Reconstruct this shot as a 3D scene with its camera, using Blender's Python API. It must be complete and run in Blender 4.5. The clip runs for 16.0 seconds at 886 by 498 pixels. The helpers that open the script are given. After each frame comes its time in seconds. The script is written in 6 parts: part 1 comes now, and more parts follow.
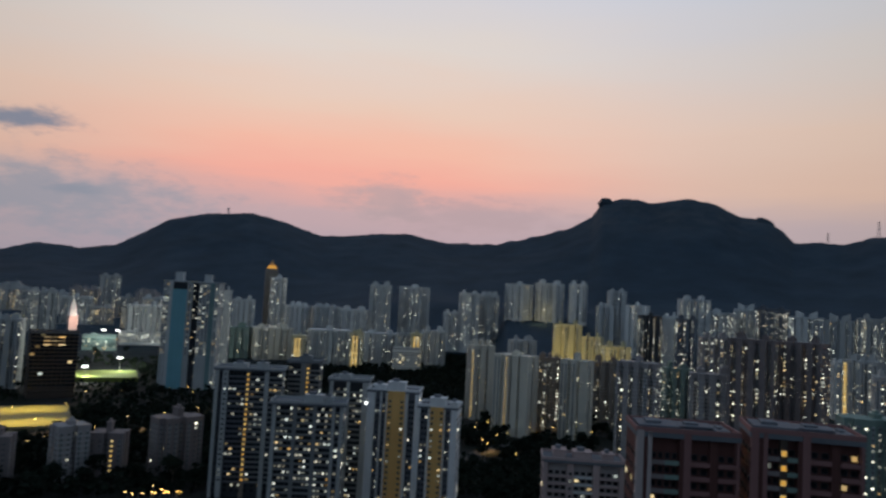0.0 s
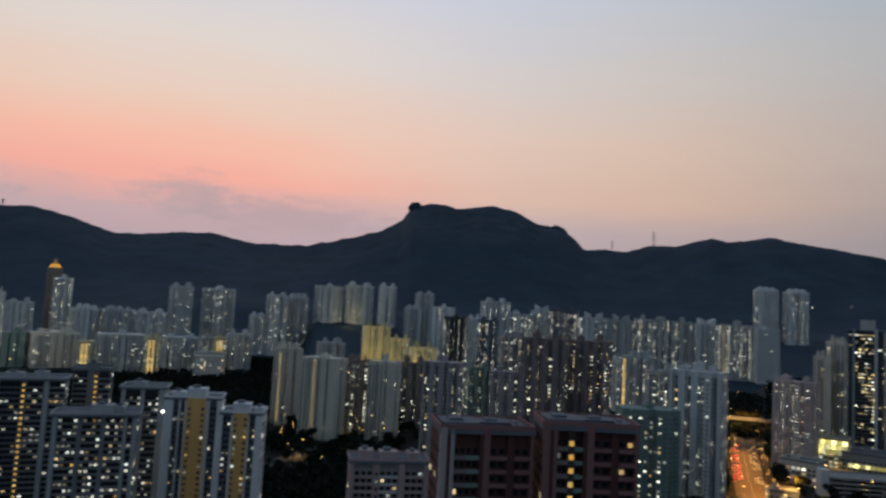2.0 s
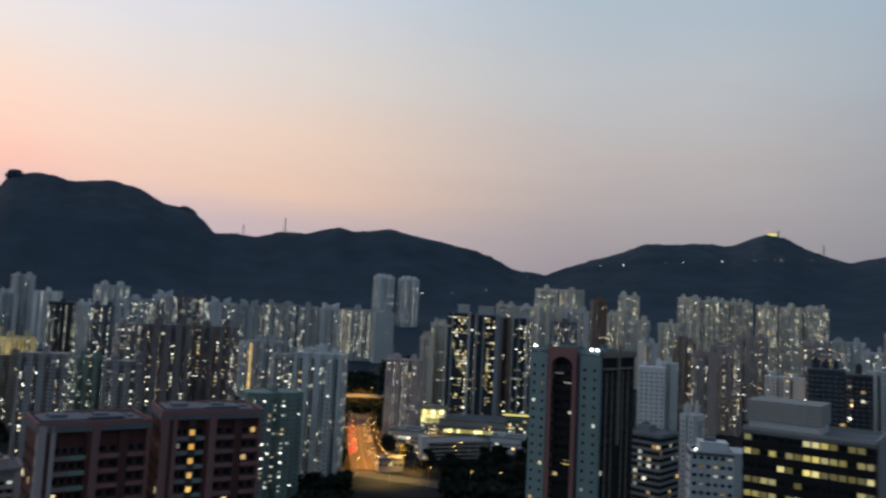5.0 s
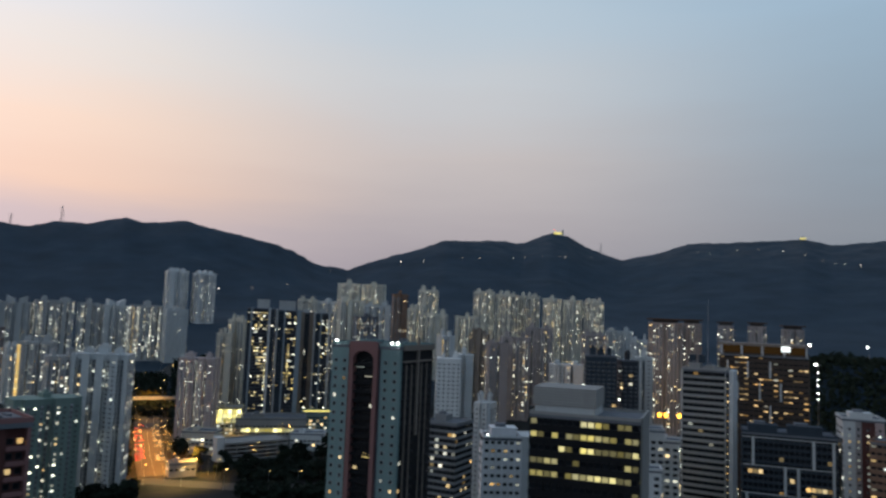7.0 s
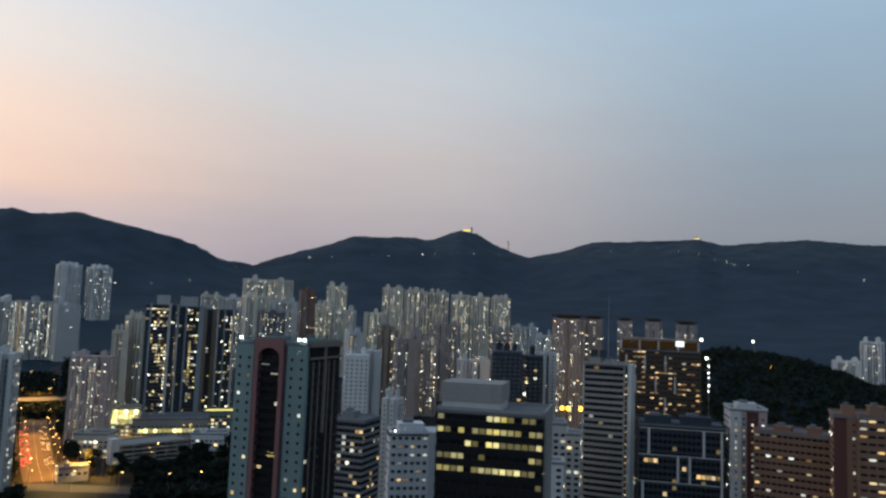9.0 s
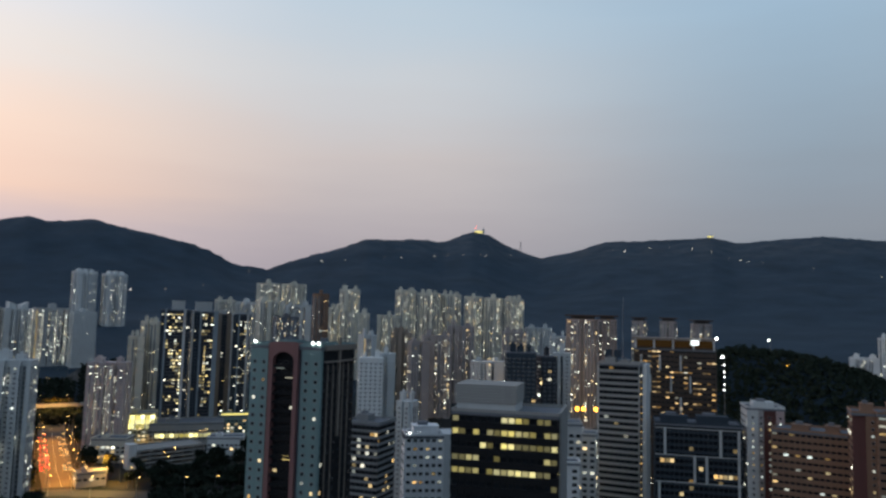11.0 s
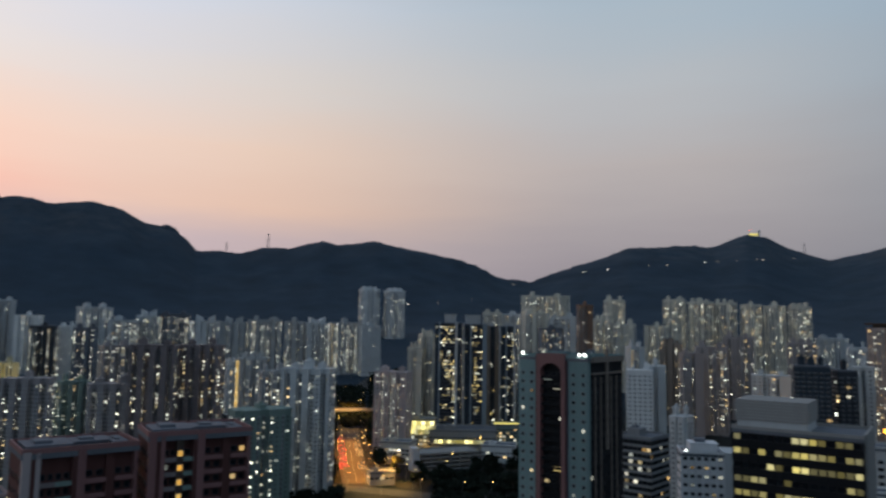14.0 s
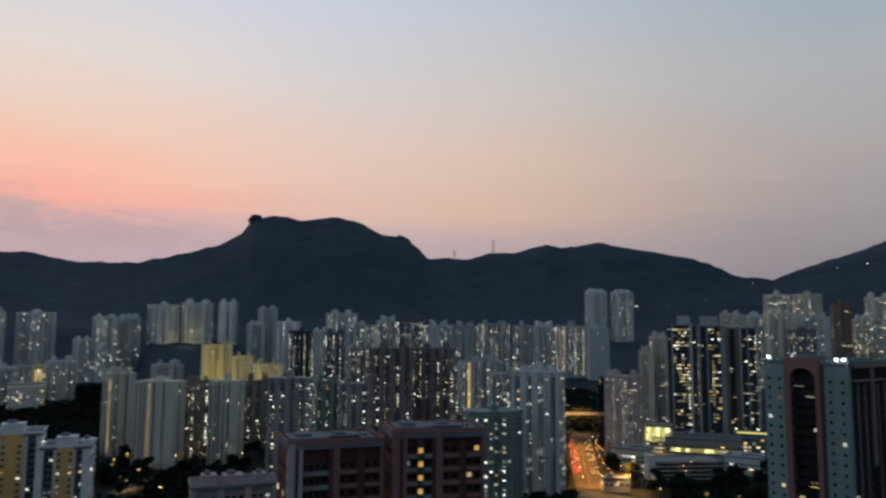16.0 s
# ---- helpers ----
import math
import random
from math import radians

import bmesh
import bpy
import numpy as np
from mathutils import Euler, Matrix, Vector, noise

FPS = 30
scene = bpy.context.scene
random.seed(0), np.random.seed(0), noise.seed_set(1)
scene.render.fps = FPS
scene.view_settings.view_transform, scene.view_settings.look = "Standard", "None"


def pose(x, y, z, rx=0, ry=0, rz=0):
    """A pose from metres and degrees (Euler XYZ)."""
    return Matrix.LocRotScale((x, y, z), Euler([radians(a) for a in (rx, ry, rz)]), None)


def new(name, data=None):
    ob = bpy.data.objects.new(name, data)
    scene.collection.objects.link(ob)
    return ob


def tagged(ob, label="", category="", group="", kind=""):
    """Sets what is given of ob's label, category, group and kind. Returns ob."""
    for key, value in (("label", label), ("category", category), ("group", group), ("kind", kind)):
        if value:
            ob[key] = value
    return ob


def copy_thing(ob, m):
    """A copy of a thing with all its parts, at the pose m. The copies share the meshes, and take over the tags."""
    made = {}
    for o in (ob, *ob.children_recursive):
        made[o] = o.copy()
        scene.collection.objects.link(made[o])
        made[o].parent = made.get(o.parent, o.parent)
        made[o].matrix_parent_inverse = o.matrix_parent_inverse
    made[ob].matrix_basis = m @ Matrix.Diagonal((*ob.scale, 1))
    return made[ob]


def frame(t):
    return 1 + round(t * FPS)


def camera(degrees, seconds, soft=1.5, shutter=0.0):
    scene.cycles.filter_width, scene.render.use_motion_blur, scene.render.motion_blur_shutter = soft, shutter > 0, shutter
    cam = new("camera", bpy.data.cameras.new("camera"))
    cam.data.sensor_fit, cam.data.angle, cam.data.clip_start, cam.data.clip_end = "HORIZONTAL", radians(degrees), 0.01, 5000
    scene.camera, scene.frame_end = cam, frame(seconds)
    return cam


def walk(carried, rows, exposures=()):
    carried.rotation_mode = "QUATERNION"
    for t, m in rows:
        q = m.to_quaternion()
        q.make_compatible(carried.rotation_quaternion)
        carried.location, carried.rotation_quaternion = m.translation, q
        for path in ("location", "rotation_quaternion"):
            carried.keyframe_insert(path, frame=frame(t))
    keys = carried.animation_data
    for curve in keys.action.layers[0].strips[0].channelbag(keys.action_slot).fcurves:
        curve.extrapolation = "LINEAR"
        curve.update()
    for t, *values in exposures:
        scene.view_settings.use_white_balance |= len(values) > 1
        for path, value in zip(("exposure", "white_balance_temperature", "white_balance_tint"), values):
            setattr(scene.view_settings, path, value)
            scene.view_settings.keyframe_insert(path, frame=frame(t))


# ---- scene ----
# ---- camera ----
EYE = 115.0
cam = camera(62.4, 16.0, soft=2.6, shutter=0.5)
ROWS = [
    (0.0, 0.00, 3.81, -3.11),
    (0.5, -3.29, 4.15, -3.12),
    (1.0, -6.93, 4.45, -3.18),
    (1.5, -10.79, 4.66, -3.10),
    (2.0, -14.80, 4.76, -3.04),
    (2.5, -19.03, 4.77, -2.92),
    (3.0, -23.50, 4.73, -2.85),
    (3.5, -28.27, 4.71, -2.78),
    (4.0, -33.27, 4.75, -2.80),
    (4.5, -38.32, 4.89, -2.87),
    (5.0, -43.23, 5.06, -2.85),
    (5.5, -47.81, 5.20, -2.76),
    (6.0, -51.91, 5.28, -2.56),
    (6.5, -55.51, 5.31, -2.33),
    (7.0, -58.58, 5.32, -2.15),
    (7.5, -61.11, 5.32, -2.08),
    (8.0, -63.06, 5.33, -2.10),
    (8.5, -64.55, 5.31, -2.14),
    (9.0, -65.69, 5.29, -2.12),
    (9.5, -66.37, 5.27, -2.01),
    (10.0, -66.49, 5.26, -1.84),
    (10.5, -65.95, 5.30, -1.63),
    (11.0, -64.66, 5.41, -1.40),
    (11.5, -62.53, 5.61, -1.11),
    (12.0, -59.84, 5.75, -0.91),
    (12.5, -56.65, 5.84, -0.75),
    (13.0, -52.88, 5.87, -0.71),
    (13.5, -48.71, 5.87, -0.76),
    (14.0, -44.26, 5.89, -0.85),
    (14.5, -39.87, 5.94, -0.73),
    (15.0, -35.55, 5.97, -0.76),
    (15.5, -31.21, 5.93, -0.70),
    (16.0, -26.73, 5.95, -0.36),
]
ARM = 0.35  # the camera swings at arm's length round the one who holds it
EXPOSURES = [(0.0, 0.1), (2.0, 0.12), (3.5, 0.25), (5.0, 0.42), (7.5, 0.66), (8.5, 0.69), (11.0, 0.69), (12.5, 0.52), (14.0, 0.35), (16.0, 0.16)]
walk(cam, [(t, pose(-ARM * math.sin(radians(yaw)), ARM * math.cos(radians(yaw)), EYE, 90 + pitch, roll, yaw)) for t, yaw, pitch, roll in ROWS], EXPOSURES)


# ---- sky ----
def lin(r, g, b):
    """Linear colour from 8-bit display values."""
    f = lambda c: c / 12.92 if c <= 0.04045 else ((c + 0.055) / 1.055) ** 2.4
    return (f(r / 255), f(g / 255), f(b / 255), 1.0)


class Graph:
    """Short hand for node trees."""

    def __init__(self, tree):
        self.tree = tree
        tree.nodes.clear()

    def node(self, kind, **settings):
        n = self.tree.nodes.new(kind)
        for key, value in settings.items():
            setattr(n, key, value)
        return n

    def wire(self, a, b):
        self.tree.links.new(a, b)

    def put(self, socket, value):
        if hasattr(value, "is_output"):
            self.tree.links.new(value, socket)
        else:
            socket.default_value = value

    def math(self, op, a, b=0.0, c=0.0):
        n = self.node("ShaderNodeMath", operation=op)
        for s, v in zip(n.inputs, (a, b, c)):
            self.put(s, v)
        return n.outputs[0]

    def mix(self, fac, a, b, blend="MIX"):
        n = self.node("ShaderNodeMix", data_type="RGBA", blend_type=blend)
        self.put(n.inputs[0], fac), self.put(n.inputs[6], a), self.put(n.inputs[7], b)
        return n.outputs[2]

    def span(self, value, a, b, lo=0.0, hi=1.0, smooth=True):
        n = self.node("ShaderNodeMapRange", interpolation_type="SMOOTHSTEP" if smooth else "LINEAR")
        for i, v in enumerate((value, a, b, lo, hi)):
            self.put(n.inputs[i], v)
        return n.outputs[0]

    def noise(self, vector, scale, detail=3.0, rough=0.5):
        n = self.node("ShaderNodeTexNoise")
        if vector is not None:
            self.put(n.inputs["Vector"], vector)
        n.inputs["Scale"].default_value, n.inputs["Detail"].default_value, n.inputs["Roughness"].default_value = scale, detail, rough
        return n.outputs[0]

    def ramp(self, value, stops):
        n = self.node("ShaderNodeValToRGB")
        r = n.color_ramp
        while len(r.elements) < len(stops):
            r.elements.new(0.5)
        for e, (at_, colour) in zip(r.elements, stops):
            e.position, e.color = at_, colour
        self.put(n.inputs[0], value)
        return n.outputs[0]

    def stretch(self, vector, sx, sy, sz):
        n = self.node("ShaderNodeMapping")
        self.put(n.inputs["Vector"], vector)
        n.inputs["Scale"].default_value = (sx, sy, sz)
        return n.outputs[0]


def build_sky():
    world = bpy.data.worlds.new("dusk_sky")
    scene.world = world
    world.use_nodes = True
    g = Graph(world.node_tree)
    way = g.node("ShaderNodeTexCoord").outputs["Generated"]
    sep = g.node("ShaderNodeSeparateXYZ")
    g.wire(way, sep.inputs[0])
    el = g.math("MULTIPLY", g.math("ARCSINE", sep.outputs[2]), 57.2958)
    az = g.math("MULTIPLY", g.math("ARCTAN2", sep.outputs[0], sep.outputs[1]), 57.2958)
    streak = g.noise(g.stretch(way, 2.0, 2.0, 14.0), 1.6, 4.0, 0.55)
    el2 = g.math("ADD", el, g.math("MULTIPLY", g.math("SUBTRACT", streak, 0.5), 3.2))
    height = g.math("MULTIPLY", el2, 1 / 90)
    off = g.math("ABSOLUTE", g.math("ADD", az, 2.0))
    e = lambda deg: deg / 90
    glow = g.ramp(height, [(e(2), lin(168, 153, 158)), (e(6.5), lin(194, 163, 160)), (e(9), lin(241, 169, 148)), (e(11), lin(241, 182, 156)), (e(14.5), lin(231, 196, 172)),
                           (e(19), lin(220, 206, 192)), (e(24), lin(206, 202, 202)), (e(40), lin(154, 160, 172)), (1.0, lin(99, 114, 136))])
    near = g.ramp(height, [(e(2), lin(168, 154, 160)), (e(6), lin(190, 168, 166)), (e(9), lin(220, 184, 163)), (e(13), lin(224, 194, 174)), (e(18), lin(212, 200, 191)),
                           (e(24), lin(198, 200, 206)), (e(40), lin(149, 158, 173)), (1.0, lin(99, 114, 136))])
    mid = g.ramp(height, [(e(2), lin(150, 140, 150)), (e(7), lin(176, 165, 169)), (e(12), lin(194, 182, 182)), (e(18), lin(194, 194, 200)), (e(24), lin(180, 192, 206)),
                          (e(40), lin(139, 153, 171)), (1.0, lin(99, 114, 136))])
    side = g.ramp(height, [(e(2), lin(118, 124, 136)), (e(7), lin(136, 140, 150)), (e(12), lin(140, 151, 165)), (e(18), lin(147, 164, 182)), (e(23), lin(152, 173, 194)),
                           (e(40), lin(115, 140, 170)), (1.0, lin(99, 114, 136))])
    back = g.ramp(height, [(e(0), lin(80, 93, 112)), (e(12), lin(112, 125, 144)), (e(30), lin(119, 132, 149)), (1.0, lin(99, 114, 136))])
    sunset = g.math("ABSOLUTE", g.math("ADD", az, 8.0))
    c = g.mix(g.span(sunset, 6, 31), glow, near)
    c = g.mix(g.span(off, 30, 62), c, mid)
    c = g.mix(g.span(off, 60, 95), c, side)
    c = g.mix(g.span(off, 95, 170), c, back)
    c = g.mix(1.0, c, g.mix(g.span(off, 10, 65), (0.96, 1.0, 1.09, 1), (0.95, 1.0, 0.99, 1)), "MULTIPLY")
    ragged = g.math("MULTIPLY", g.math("SUBTRACT", g.noise(g.stretch(way, 1, 1, 3.0), 20.0, 5.0, 0.65), 0.5), 2.6)
    for a, h, wa, wh, strength, shade in ((-30.4, 10.6, 3.0, 0.9, 0.9, lin(118, 130, 150)), (-27.5, 6.15, 1.9, 0.55, 0.85, lin(126, 133, 150)), (-5.0, 7.3, 4.2, 2.0, 0.75, lin(177, 157, 160)), (2.5, 6.4, 8.0, 1.5, 0.6, lin(176, 154, 158)),
                                          (-29.0, 5.6, 12.0, 2.7, 0.75, lin(146, 150, 162))):
        dx = g.math("DIVIDE", g.math("SUBTRACT", az, a), wa)
        dy = g.math("DIVIDE", g.math("SUBTRACT", el, h), wh)
        d = g.math("ADD", g.math("SQRT", g.math("ADD", g.math("MULTIPLY", dx, dx), g.math("MULTIPLY", dy, dy))), ragged)
        c = g.mix(g.math("MULTIPLY", g.span(d, 1.25, 0.2), strength), c, shade)
    bg = g.node("ShaderNodeBackground")
    g.wire(c, bg.inputs[0])
    g.put(bg.inputs[1], g.span(off, 8, 62, 1.0, 0.72))
    g.wire(bg.outputs[0], g.node("ShaderNodeOutputWorld").inputs[0])


build_sky()


# ---- materials ----
MATS = {}


def surface(name, colour, rough=0.8, metal=0.0, spots=0.25, scale=0.35, streaks=0.0, bump=0.0, tone=0.0, gloss=0.5):
    """A weathered surface: blotches, fine grain, rain streaks and a little relief; tone: how far each object differs in shade."""
    if name in MATS:
        return MATS[name]
    m = MATS[name] = bpy.data.materials.new(name)
    m.use_nodes = True
    g = Graph(m.node_tree)
    p = g.node("ShaderNodeBsdfPrincipled")
    where = g.node("ShaderNodeTexCoord").outputs["Object"]
    big = g.noise(where, scale * 0.25, 3.0)
    fine = g.noise(where, scale * 6, 4.0, 0.6)
    shade = g.math("ADD", g.math("MULTIPLY", g.math("SUBTRACT", big, 0.5), spots * 2), g.math("MULTIPLY", g.math("SUBTRACT", fine, 0.5), spots))
    if streaks:
        drip = g.noise(g.stretch(where, 1.0, 1.0, 0.03), 0.9, 3.0, 0.65)
        shade = g.math("ADD", shade, g.math("MULTIPLY", g.math("SUBTRACT", drip, 0.5), streaks * 2))
    if tone:
        shade = g.math("ADD", shade, g.math("MULTIPLY", g.math("SUBTRACT", g.node("ShaderNodeObjectInfo").outputs["Random"], 0.5), tone * 2))
    gain = g.math("MAXIMUM", g.math("ADD", 1.0, shade), 0.15)
    tint = g.node("ShaderNodeVectorMath", operation="SCALE")
    tint.inputs[0].default_value = colour[:3]
    g.wire(gain, tint.inputs["Scale"])
    g.wire(tint.outputs[0], p.inputs["Base Color"])
    p.inputs["Roughness"].default_value, p.inputs["Metallic"].default_value = rough, metal
    p.inputs["Specular IOR Level"].default_value = gloss
    if bump:
        b = g.node("ShaderNodeBump")
        b.inputs["Strength"].default_value, b.inputs["Distance"].default_value = bump, 0.3
        g.wire(fine, b.inputs["Height"])
        g.wire(b.outputs[0], p.inputs["Normal"])
    g.wire(p.outputs[0], g.node("ShaderNodeOutputMaterial").inputs[0])
    return m


def glowing(name, low, high, strength, by_object=False, even=False):
    """A lit pane or lamp: its shade and brightness differ from one to the next."""
    if name in MATS:
        return MATS[name]
    m = MATS[name] = bpy.data.materials.new(name)
    m.use_nodes = True
    g = Graph(m.node_tree)
    pick = g.node("ShaderNodeObjectInfo").outputs["Random"] if by_object else g.node("ShaderNodeNewGeometry").outputs["Random Per Island"]
    other = g.math("FRACT", g.math("MULTIPLY", pick, 17.31))
    em = g.node("ShaderNodeEmission")
    g.wire(g.mix(other, low, high), em.inputs[0])
    power = g.math("ADD", 0.6 if even else 0.12, g.math("MULTIPLY", g.math("POWER", pick, 2.8), 0.4 if even else 1.0))
    g.wire(g.math("MULTIPLY", power, strength), em.inputs[1])
    g.wire(em.outputs[0], g.node("ShaderNodeOutputMaterial").inputs[0])
    m.cycles.emission_sampling = "NONE"
    return m


PAINTS = {
    "white": (0.76, 0.77, 0.76), "pale": (0.60, 0.62, 0.62), "grey": (0.47, 0.485, 0.485), "slate": (0.16, 0.172, 0.20), "beige": (0.68, 0.64, 0.55), "brown": (0.28, 0.235, 0.20),
    "pink": (0.49, 0.375, 0.36), "teal": (0.22, 0.325, 0.325), "green": (0.22, 0.30, 0.27), "cream": (0.64, 0.58, 0.38), "dark": (0.055, 0.06, 0.07), "red": (0.13, 0.06, 0.055),
    # ochre is pushed warm and bright: lamplight on the shafts put into paint
    "ochre": (0.86, 0.52, 0.19), "blue": (0.21, 0.46, 0.54), "ivory": (0.70, 0.67, 0.58), "rosy": (0.28, 0.15, 0.145), "blush": (0.50, 0.43, 0.42), "dusk": (0.24, 0.205, 0.205),
    "umber": (0.09, 0.068, 0.056), "black": (0.018, 0.019, 0.022), "bright": (0.80, 0.81, 0.82), "mauve": (0.37, 0.345, 0.345), "navy": (0.05, 0.066, 0.085), "rust": (0.27, 0.165, 0.115),
    "concrete": (0.34, 0.335, 0.32), "mid_grey": (0.25, 0.262, 0.27), "steel_blue": (0.30, 0.36, 0.40),
}


def paint(key):
    return surface("painted_" + key, PAINTS[key], rough=0.75, spots=0.12, scale=0.25, streaks=0.14, bump=0.05, tone=0.06, gloss=0.15)


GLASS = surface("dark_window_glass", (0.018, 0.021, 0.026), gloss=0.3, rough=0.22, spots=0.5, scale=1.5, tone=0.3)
# panes of the far towers, paler than the near glass
FAR_GLASS = surface("pale_far_glass", (0.10, 0.107, 0.115), rough=0.35, spots=0.5, scale=1.5, tone=0.2)
WARM = glowing("warm_lit_window", (1.0, 0.66, 0.28, 1), (1.0, 0.86, 0.52, 1), 1.9)
COOL = glowing("white_lit_window", (1.0, 0.94, 0.72, 1), (0.94, 1.0, 0.88, 1), 2.4)
WARM_ONE = glowing("warm_lit_room", (1.0, 0.60, 0.20, 1), (1.0, 0.82, 0.46, 1), 0.85, True)
COOL_ONE = glowing("white_lit_room", (1.0, 0.93, 0.72, 1), (0.88, 1.0, 0.94, 1), 0.9, True)
STAIR = glowing("stairwell_light", (1.0, 0.62, 0.16, 1), (1.0, 0.76, 0.32, 1), 1.0, even=True)
STAIR_ONE = glowing("stairwell_lamp", (1.0, 0.52, 0.08, 1), (1.0, 0.68, 0.2, 1), 0.9, True, True)
AMBER_ROOM = glowing("amber_lit_room", (1.0, 0.56, 0.18, 1), (1.0, 0.74, 0.40, 1), 0.95, True)
GOLD = glowing("golden_lit_room", (1.0, 0.74, 0.26, 1), (1.0, 0.90, 0.56, 1), 1.5)
SODIUM = glowing("sodium_lamp", (1.0, 0.52, 0.10, 1), (1.0, 0.66, 0.22, 1), 15.0, True, True)
FLOOD = glowing("flood_lamp", (0.95, 1.0, 0.98, 1), (1.0, 1.0, 0.92, 1), 16.0)
REDLAMP = glowing("red_lamp", (1.0, 0.08, 0.05, 1), (1.0, 0.10, 0.05, 1), 12.0)
ROOF = surface("grey_roof_felt", (0.17, 0.185, 0.21), gloss=0.2, rough=0.9, spots=0.3, scale=0.5)


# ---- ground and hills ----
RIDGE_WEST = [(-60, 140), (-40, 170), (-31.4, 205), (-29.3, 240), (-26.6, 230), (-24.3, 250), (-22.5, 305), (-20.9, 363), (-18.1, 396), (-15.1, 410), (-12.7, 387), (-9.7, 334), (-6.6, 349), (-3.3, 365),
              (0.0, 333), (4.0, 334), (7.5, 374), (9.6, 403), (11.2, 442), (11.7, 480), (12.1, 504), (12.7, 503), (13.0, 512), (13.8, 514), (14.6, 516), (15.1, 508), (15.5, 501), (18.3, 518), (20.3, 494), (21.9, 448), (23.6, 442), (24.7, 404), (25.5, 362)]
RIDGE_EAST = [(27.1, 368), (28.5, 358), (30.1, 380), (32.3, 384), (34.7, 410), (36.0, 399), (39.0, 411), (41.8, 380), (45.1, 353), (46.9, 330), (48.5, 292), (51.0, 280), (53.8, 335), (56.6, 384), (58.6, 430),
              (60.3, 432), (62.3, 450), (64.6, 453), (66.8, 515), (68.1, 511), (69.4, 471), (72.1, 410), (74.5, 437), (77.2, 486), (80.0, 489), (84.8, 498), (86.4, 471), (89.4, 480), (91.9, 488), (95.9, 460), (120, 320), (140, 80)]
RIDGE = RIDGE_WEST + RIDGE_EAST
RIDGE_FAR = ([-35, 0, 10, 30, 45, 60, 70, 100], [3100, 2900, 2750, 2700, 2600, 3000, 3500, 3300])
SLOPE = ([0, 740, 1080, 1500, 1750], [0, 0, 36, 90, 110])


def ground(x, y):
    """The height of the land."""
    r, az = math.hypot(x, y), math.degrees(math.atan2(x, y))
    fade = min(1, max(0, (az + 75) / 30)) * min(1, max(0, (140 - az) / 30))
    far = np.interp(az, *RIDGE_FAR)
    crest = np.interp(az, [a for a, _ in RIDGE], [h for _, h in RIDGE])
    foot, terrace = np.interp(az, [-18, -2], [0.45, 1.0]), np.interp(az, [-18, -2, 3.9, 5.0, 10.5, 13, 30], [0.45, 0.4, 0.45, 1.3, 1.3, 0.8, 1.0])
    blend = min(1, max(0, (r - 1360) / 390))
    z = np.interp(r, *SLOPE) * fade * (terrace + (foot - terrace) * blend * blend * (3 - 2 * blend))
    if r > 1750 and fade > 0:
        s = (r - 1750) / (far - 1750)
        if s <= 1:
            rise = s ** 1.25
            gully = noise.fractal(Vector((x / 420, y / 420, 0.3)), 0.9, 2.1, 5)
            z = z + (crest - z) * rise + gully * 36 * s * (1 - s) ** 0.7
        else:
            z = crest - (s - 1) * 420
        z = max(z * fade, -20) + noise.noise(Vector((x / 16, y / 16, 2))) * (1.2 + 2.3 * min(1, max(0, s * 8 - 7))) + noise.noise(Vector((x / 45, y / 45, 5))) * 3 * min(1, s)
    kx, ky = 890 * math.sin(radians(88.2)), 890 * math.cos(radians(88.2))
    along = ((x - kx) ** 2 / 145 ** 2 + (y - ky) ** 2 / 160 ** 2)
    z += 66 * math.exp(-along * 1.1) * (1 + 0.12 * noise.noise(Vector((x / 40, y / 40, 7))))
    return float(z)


def link(name, verts, faces, material, parent=None, label="", smooth=False):
    me = bpy.data.meshes.new(name)
    me.from_pydata(verts, [], faces)
    if smooth:
        me.polygons.foreach_set("use_smooth", [True] * len(faces))
    me.materials.append(material)
    ob = new(name, me)
    if parent is not None:
        ob.parent = parent
    if label:
        ob["label"] = label
    return ob


